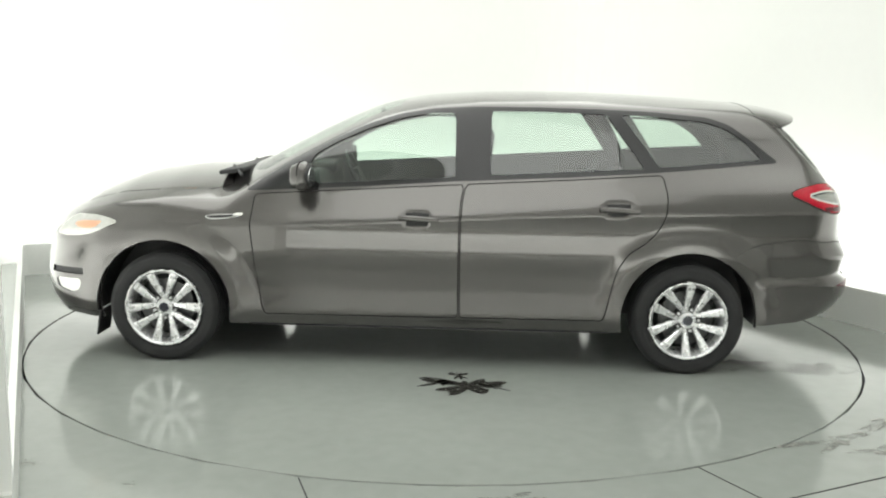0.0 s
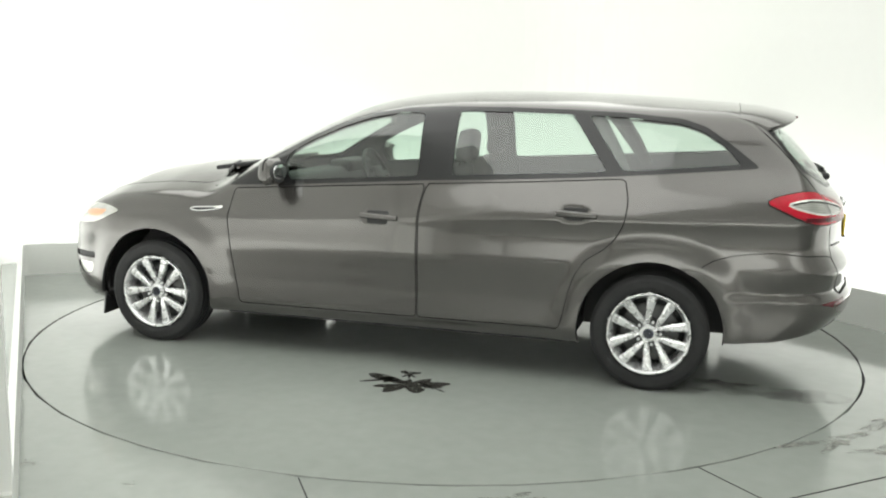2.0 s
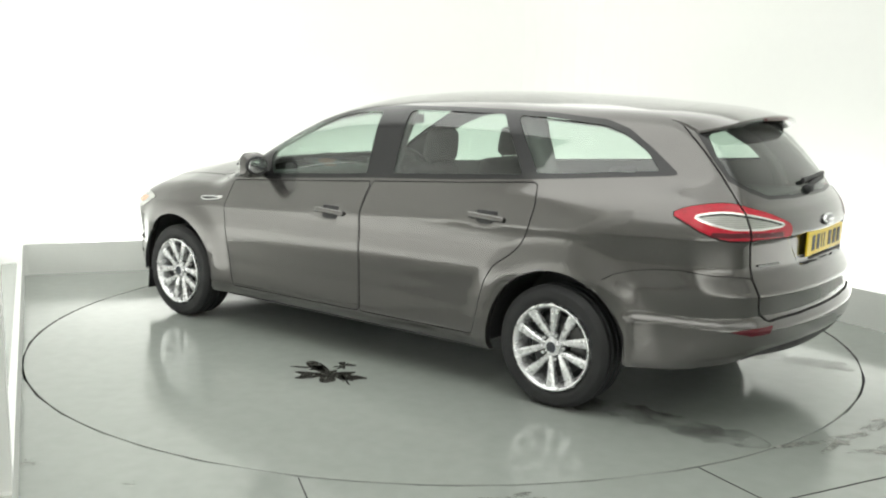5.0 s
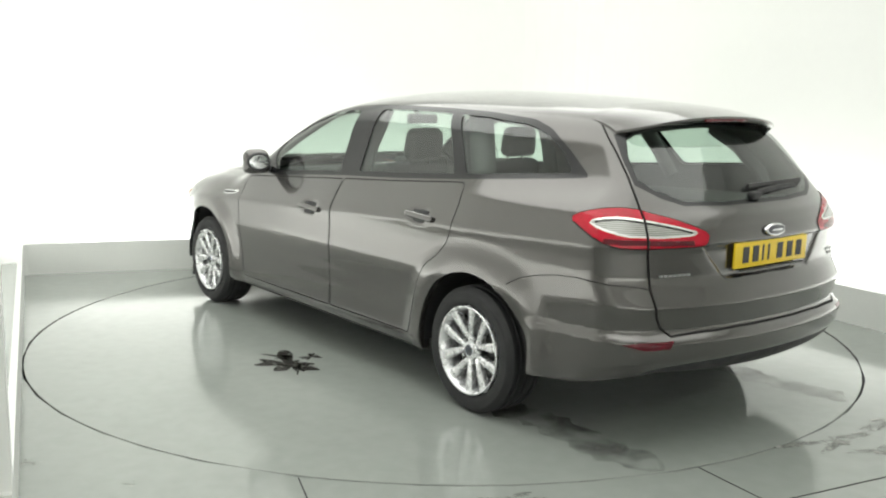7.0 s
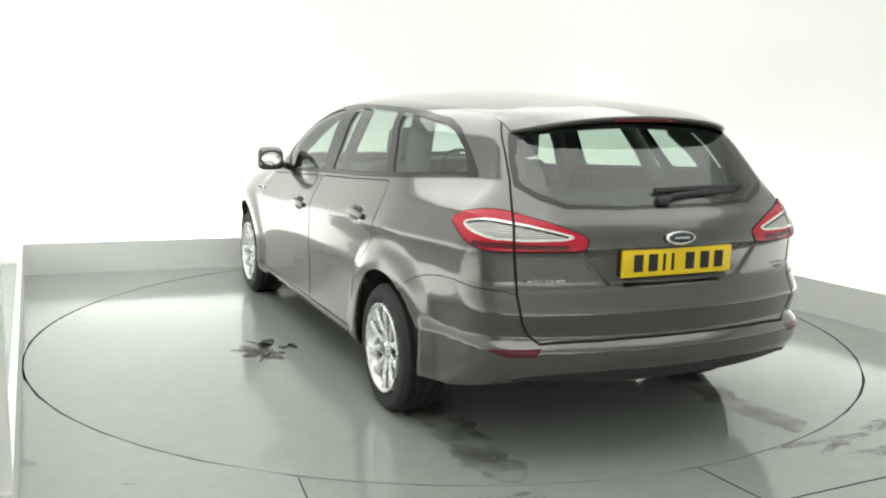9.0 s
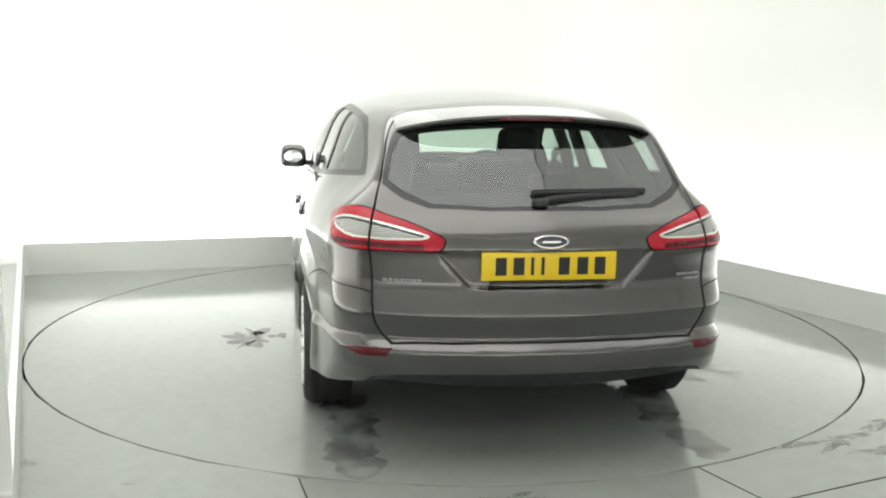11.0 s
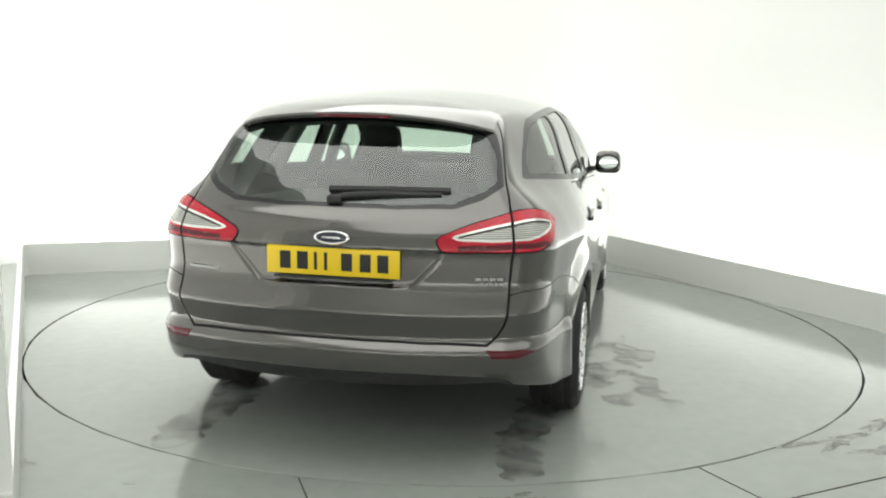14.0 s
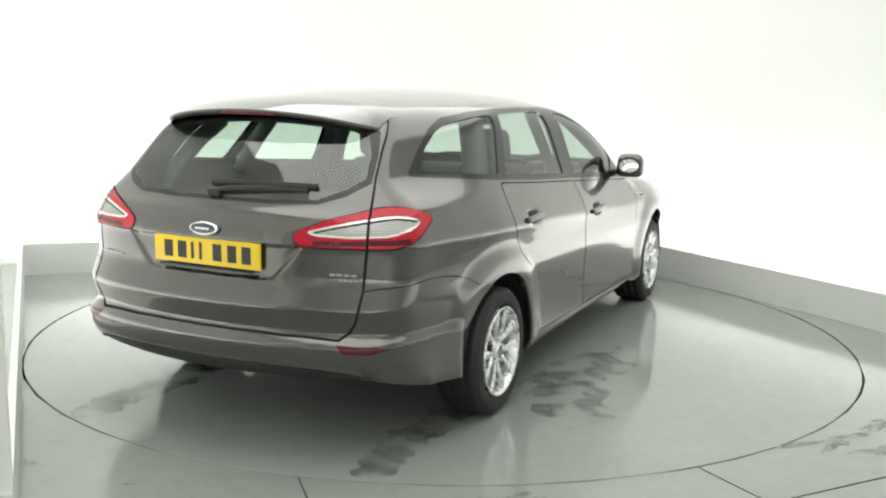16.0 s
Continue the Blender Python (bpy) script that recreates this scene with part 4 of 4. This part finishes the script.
def spoke_mesh(lean):
    """One blade from the hub to the rim, leaning sideways so that pairs part outwards."""
    bm = bmesh.new()
    rings = []
    for r, w, y, d in ((0.036, 0.012, 0.062, 0.030), (0.066, 0.0140, 0.070, 0.034), (0.095, 0.0162, 0.075, 0.034), (0.14, 0.0200, 0.080, 0.032), (0.178, 0.0245, 0.083, 0.028), (0.201, 0.0305, 0.084, 0.022)):
        s = lean * (0.016 + 0.20 * r)
        rings.append([bm.verts.new(p) for p in ((r, y - d, s - w), (r, y - 0.006, s - w), (r, y, s - w * 0.55), (r, y + 0.001, s + w * 0.55), (r, y - 0.006, s + w), (r, y - d, s + w))])
    for a, b in zip(rings, rings[1:]):
        for k in range(6):
            bm.faces.new((a[k], a[(k + 1) % 6], b[(k + 1) % 6], b[k]))
    bm.faces.new(rings[0][::-1])
    bm.faces.new(rings[-1])
    bmesh.ops.recalc_face_normals(bm, faces=bm.faces)
    me = bpy.data.meshes.new("spoke")
    bm.to_mesh(me)
    bm.free()
    me.materials.append(ALLOY)
    return me


def disc_mesh(name, r, y0, y1, mat, n=40):
    v, f = revolve([(0.001, y0), (r * 0.97, y0), (r, y0 + (y1 - y0) * 0.2), (r, y1 - (y1 - y0) * 0.25), (r * 0.93, y1), (0.001, y1)], n)
    me = mesh_of(name, v, f, mat, True)
    me.set_sharp_from_angle(angle=radians(40))
    return me


TYRE, RIM, SPOKE_A, SPOKE_B = tyre_mesh(), rim_mesh(), spoke_mesh(1), spoke_mesh(-1)
HUB_ME, CAP_ME = disc_mesh("hub", 0.047, 0.03, 0.072, ALLOY), disc_mesh("cap", 0.027, 0.07, 0.083, BADGE_BLUE)
CAP_RIM, BOLT_ME, DISC_ME, BACK_ME, HOLE_ME = disc_mesh("cap_rim", 0.030, 0.06, 0.081, CHROME), disc_mesh("bolt", 0.0090, 0.03, 0.0720, ALLOY, 10), disc_mesh("brake_disc", 0.148, 0.0, 0.024, STEEL), disc_mesh("back_plate", 0.178, -0.05, -0.04, BLACK_PLASTIC), disc_mesh("bolt_hole_shade", 0.0155, 0.02, 0.0640, BLACK_PLASTIC, 16)
for hx in (HUB_X, -HUB_X):
    for side in (1, -1):
        spin = {(1, 1): 20, (1, -1): 30, (-1, 1): 35, (-1, -1): 50}[(1 if hx > 0 else -1, side)]
        m = at(hx, side * 0.803, 0.280) @ (pose(0, 0, 0) if side > 0 else pose(0, 0, 0, 0, 0, 180)) @ pose(0, 0, 0, 0, spin, 0)
        wheel = part("wheel", RIM, ALLOY, car, "silver ten-spoke alloy wheel", m)
        part("tyre", TYRE, RUBBER, wheel, "black rubber tyre", pose(0, -0.017, 0))
        part("hub", HUB_ME, ALLOY, wheel)
        part("cap_rim", CAP_RIM, CHROME, wheel)
        part("cap", CAP_ME, BADGE_BLUE, wheel, "dark hub cap")
        part("brake_disc", DISC_ME, STEEL, wheel, "dark steel brake disc")
        part("back_plate", BACK_ME, BLACK_PLASTIC, wheel, "black back plate")
        for i in range(5):
            part("spoke", SPOKE_A, ALLOY, wheel, "", pose(0, 0, 0, 0, 72 * i, 0) @ pose(0, 0, 0))
            part("spoke", SPOKE_B, ALLOY, wheel, "", pose(0, 0, 0, 0, 72 * i, 0))
            spot = pose(0.060 * math.cos(radians(72 * i)), 0, -0.060 * math.sin(radians(72 * i)))
            # black disc that draws the shade of a bolt hole; nothing is cut
            part("bolt_hole_shade", HOLE_ME, BLACK_TRIM, wheel, "", spot)
            part("bolt", BOLT_ME, ALLOY, wheel, "", spot)
for side in (1, -1):
    part("mud_flap", block(0.012, 0.17, 0.14, 0.004, m=at(1.80, side * 0.76, 0.175, 0, -8, 0)), BLACK_PLASTIC, car, "black mud flap")


# ---- cabin ----
for side in (1, -1):
    for pts, r in (([(-0.24, 0.74, 0.96), (-0.25, 0.69, 1.15), (-0.27, 0.60, 1.36)], 0.05), ([(-1.25, 0.71, 1.02), (-1.17, 0.66, 1.18), (-1.06, 0.585, 1.36)], 0.06), ([(-1.68, 0.50, 1.30), (-1.82, 0.51, 1.22), (-1.93, 0.55, 1.10), (-1.96, 0.58, 1.0)], 0.055)):
        part("pillar_trim", tube([(x + CAR_DX, side * (y - 0.035) + CAR_DY, z) for x, y, z in pts], r, 10, 0.6), LINING, car, "dark inner pillar trim")


def seat(x, y, wide=0.50, back=0.52, lean=-12):
    s = part("seat", block(0.50, wide, 0.16, 0.05, 3, m=at(x, y, 0.50, 0, -6, 0)), CLOTH, car, "dark grey cloth car seat")
    part("backrest", block(0.13, wide * 0.94, back, 0.05, 3, 0.86, m=at(x - 0.30, y, 0.56 + back / 2 - 0.02, 0, lean, 0)), CLOTH, s)
    part("headrest", block(0.10, 0.245, 0.185, 0.055, 4, 0.92, m=at(x - 0.415, y, 0.56 + back + 0.085, 0, lean + 4, 0)), CLOTH, s)
    for dy in (-0.06, 0.06):
        part("headrest_post", tube([(x - 0.37 + CAR_DX, y + dy + CAR_DY, 0.54 + back - 0.03), (x - 0.405 + CAR_DX, y + dy + CAR_DY, 0.56 + back + 0.06)], 0.007, 6), STEEL, s)


seat(0.10, 0.355)
seat(0.10, -0.355)
bench = part("rear_bench", block(0.50, 1.25, 0.16, 0.05, 3, m=at(-0.72, 0, 0.50, 0, -6, 0)), CLOTH, car, "dark grey cloth rear bench")
part("backrest", block(0.14, 1.24, 0.44, 0.05, 3, 0.92, m=at(-1.02, 0, 0.755, 0, -14, 0)), CLOTH, bench)
for y in (0.36, -0.36):
    part("headrest", block(0.09, 0.25, 0.11, 0.04, 3, m=at(-1.09, y, 0.995, 0, -12, 0)), CLOTH, bench)
part("load_cover", block(0.95, 1.16, 0.03, 0.012, m=at(-1.62, 0, 0.955, 0, 2, 0)), LINING, car, "dark luggage cover")
dash = part("dashboard", block(0.42, 1.40, 0.30, 0.09, 4, m=at(0.86, 0, 0.80, 0, 8, 0)), BLACK_PLASTIC, car, "dark dashboard")
part("instrument_hood", block(0.16, 0.36, 0.08, 0.03, 3, m=at(0.72, -0.37, 0.965)), BLACK_PLASTIC, dash)
wv, wf = revolve([(0.178 + 0.013 * math.cos(2 * math.pi * k / 8), 0.013 * math.sin(2 * math.pi * k / 8)) for k in range(9)], 40)
wheel_me = mesh_of("steering_wheel", wv, wf, BLACK_PLASTIC, True)
steer = part("steering_wheel", wheel_me, BLACK_PLASTIC, car, "black steering wheel", at(0.52, -0.37, 0.90, 0, 25, 0) @ pose(0, 0, 0, 0, 0, 90))
part("steering_boss", block(0.13, 0.05, 0.12, 0.02, 3), BLACK_PLASTIC, steer)
for ang in (0, 180, 270):
    part("steering_spoke", block(0.16, 0.02, 0.035, 0.008, m=pose(0.09 * math.cos(radians(ang)), 0, 0.09 * math.sin(radians(ang)), 0, -ang, 0)), BLACK_PLASTIC, steer)
inner_mirror = part("cabin_mirror", block(0.035, 0.220, 0.062, 0.015, 3, m=at(0.25, -0.036, 1.288)), BLACK_PLASTIC, car, "black cabin mirror")
part("mirror_stem", tube([(0.265 + CAR_DX, CAR_DY - 0.03, 1.30), (0.33 + CAR_DX, CAR_DY - 0.02, 1.355)], 0.012, 6), BLACK_PLASTIC, inner_mirror)


# ---- stains, darker patches and joints of the floor ----
def blot(name, cx, cy, sx, sy, turn, seed, mat, parent=None, label="", fingers=0.5, n=72, z=0.0015):
    """A flat ragged patch: dried fluid, grime or plain darker floor."""
    rnd = random.Random(seed)
    ph = [(rnd.uniform(0, 6.28), rnd.uniform(0.4, 1.0)) for _ in range(9)]
    verts = [(0, 0, 0)]
    for i in range(n):
        t = 2 * math.pi * i / n
        r = 1 + fingers * sum(w * math.sin((k + 3) * t + p) / (1 + 0.22 * k) for k, (p, w) in enumerate(ph))
        r = max(0.22, r)
        x, y = sx * r * math.cos(t), sy * r * math.sin(t)
        ca, sa = math.cos(radians(turn)), math.sin(radians(turn))
        verts.append((ca * x - sa * y, sa * x + ca * y, 0))
    me = mesh_of(name, verts, [(0, 1 + i, 1 + (i + 1) % n) for i in range(n)], mat)
    ob = new(name, me)
    ob.parent = parent
    ob.matrix_basis = pose(cx, cy, z)
    return tagged(ob, label)


blot("stain", -0.245 + CAR_DX, 1.235 + CAR_DY, 0.155, 0.11, 8, 5, STAIN, turntable, "dark dried fluid stain", 0.36, 120)
blot("stain", -0.37 + CAR_DX, 1.24 + CAR_DY, 0.055, 0.02, 150, 31, STAIN, turntable, "dark dried fluid stain", 0.6)
blot("stain", -0.20 + CAR_DX, 1.06 + CAR_DY, 0.03, 0.05, 20, 33, STAIN, turntable, "dark dried fluid stain", 0.6)
blot("stain", -0.11 + CAR_DX, 1.19 + CAR_DY, 0.06, 0.03, 30, 8, STAIN, turntable, "dark dried fluid stain", 0.6)


def wet_track(y0, x0, x1, half, seed, label):
    """A damp tyre track along the car's length, ragged at its sides."""
    rnd = random.Random(seed)
    n, verts = 60, []
    ph = [rnd.uniform(0, 6.28) for _ in range(6)]
    for i in range(n + 1):
        f = i / n
        x = x0 + (x1 - x0) * f
        end = min(1.0, 8 * (1 - f)) ** 0.5
        wob = sum(math.sin((3 + 5 * k) * f * 3 + p) / (0.6 * k + 1.5) for k, p in enumerate(ph))
        verts += [(x + CAR_DX, y0 + CAR_DY + end * (half + 0.026 * wob), 0.0012), (x + CAR_DX, y0 + CAR_DY - end * (half - 0.022 * wob), 0.0012)]
    part("wet_track", mesh_of("wet_track", verts, [(2 * i, 2 * i + 1, 2 * i + 3, 2 * i + 2) for i in range(n)], WET), WET, turntable, label)


wet_track(0.735, -1.38, -2.43, 0.105, 3, "dark damp tyre track")
wet_track(-0.735, -1.38, -2.40, 0.095, 9, "dark damp tyre track")
# two mottled patches, a little darker than the deck, along the car's right side
blot("darker_patch", -1.10 + CAR_DX, -1.18 + CAR_DY, 0.36, 0.20, 20, 12, DARK_PATCH, turntable, "damp floor patch", 0.10)
blot("darker_patch", -0.55 + CAR_DX, -1.06 + CAR_DY, 0.50, 0.20, 170, 17, DARK_PATCH, turntable, "damp floor patch", 0.10)
for cx, cy, sx, sy, turn, seed in ((1.757, -1.903, 0.16, 0.05, 30, 21), (2.10, -1.633, 0.20, 0.045, 40, 22), (1.867, -2.019, 0.10, 0.03, 20, 23), (0.274, -2.584, 0.09, 0.03, 5, 24), (-1.646, -2.326, 0.03, 0.02, 0, 25), (-1.177, -2.516, 0.02, 0.012, 0, 26)):
    tagged(blot("floor_stain", cx, cy, sx, sy, turn, seed, DIRT, None, "faint grey grime smear on the painted floor", 0.6, z=0.001), category="stain")


# thin joints of the fixed floor plates
def joint(x0, y0, x1, y1, w=0.007):
    d = Vector((x1 - x0, y1 - y0))
    bm = block(d.length, w, 0.003, 0)
    me = bpy.data.meshes.new("floor_joint")
    bm.to_mesh(me)
    bm.free()
    me.materials.append(SEAL)
    ob = new("floor_joint", me)
    ob.matrix_basis = pose((x0 + x1) / 2, (y0 + y1) / 2, 0.0005, 0, 0, math.degrees(math.atan2(d.y, d.x)))
    tagged(ob, "thin dark joint in the floor", "floor joint", kind="structure")


joint(-0.552, -2.425, -0.441, -2.761, 0.005)
joint(1.050, -2.245, 1.232, -2.575, 0.004)
joint(1.232, -2.575, 1.816, -2.290, 0.005)


def motions():
    rows = [(t, pose(0, 0, 0, 0, 0, SPIN_START + SPIN_RATE * t)) for t in range(17)]
    walk(turntable, rows)
    walk(car, [(t, pose(0, 0, LIFT, 0, 0, SPIN_START + SPIN_RATE * t)) for t in range(17)])


motions()
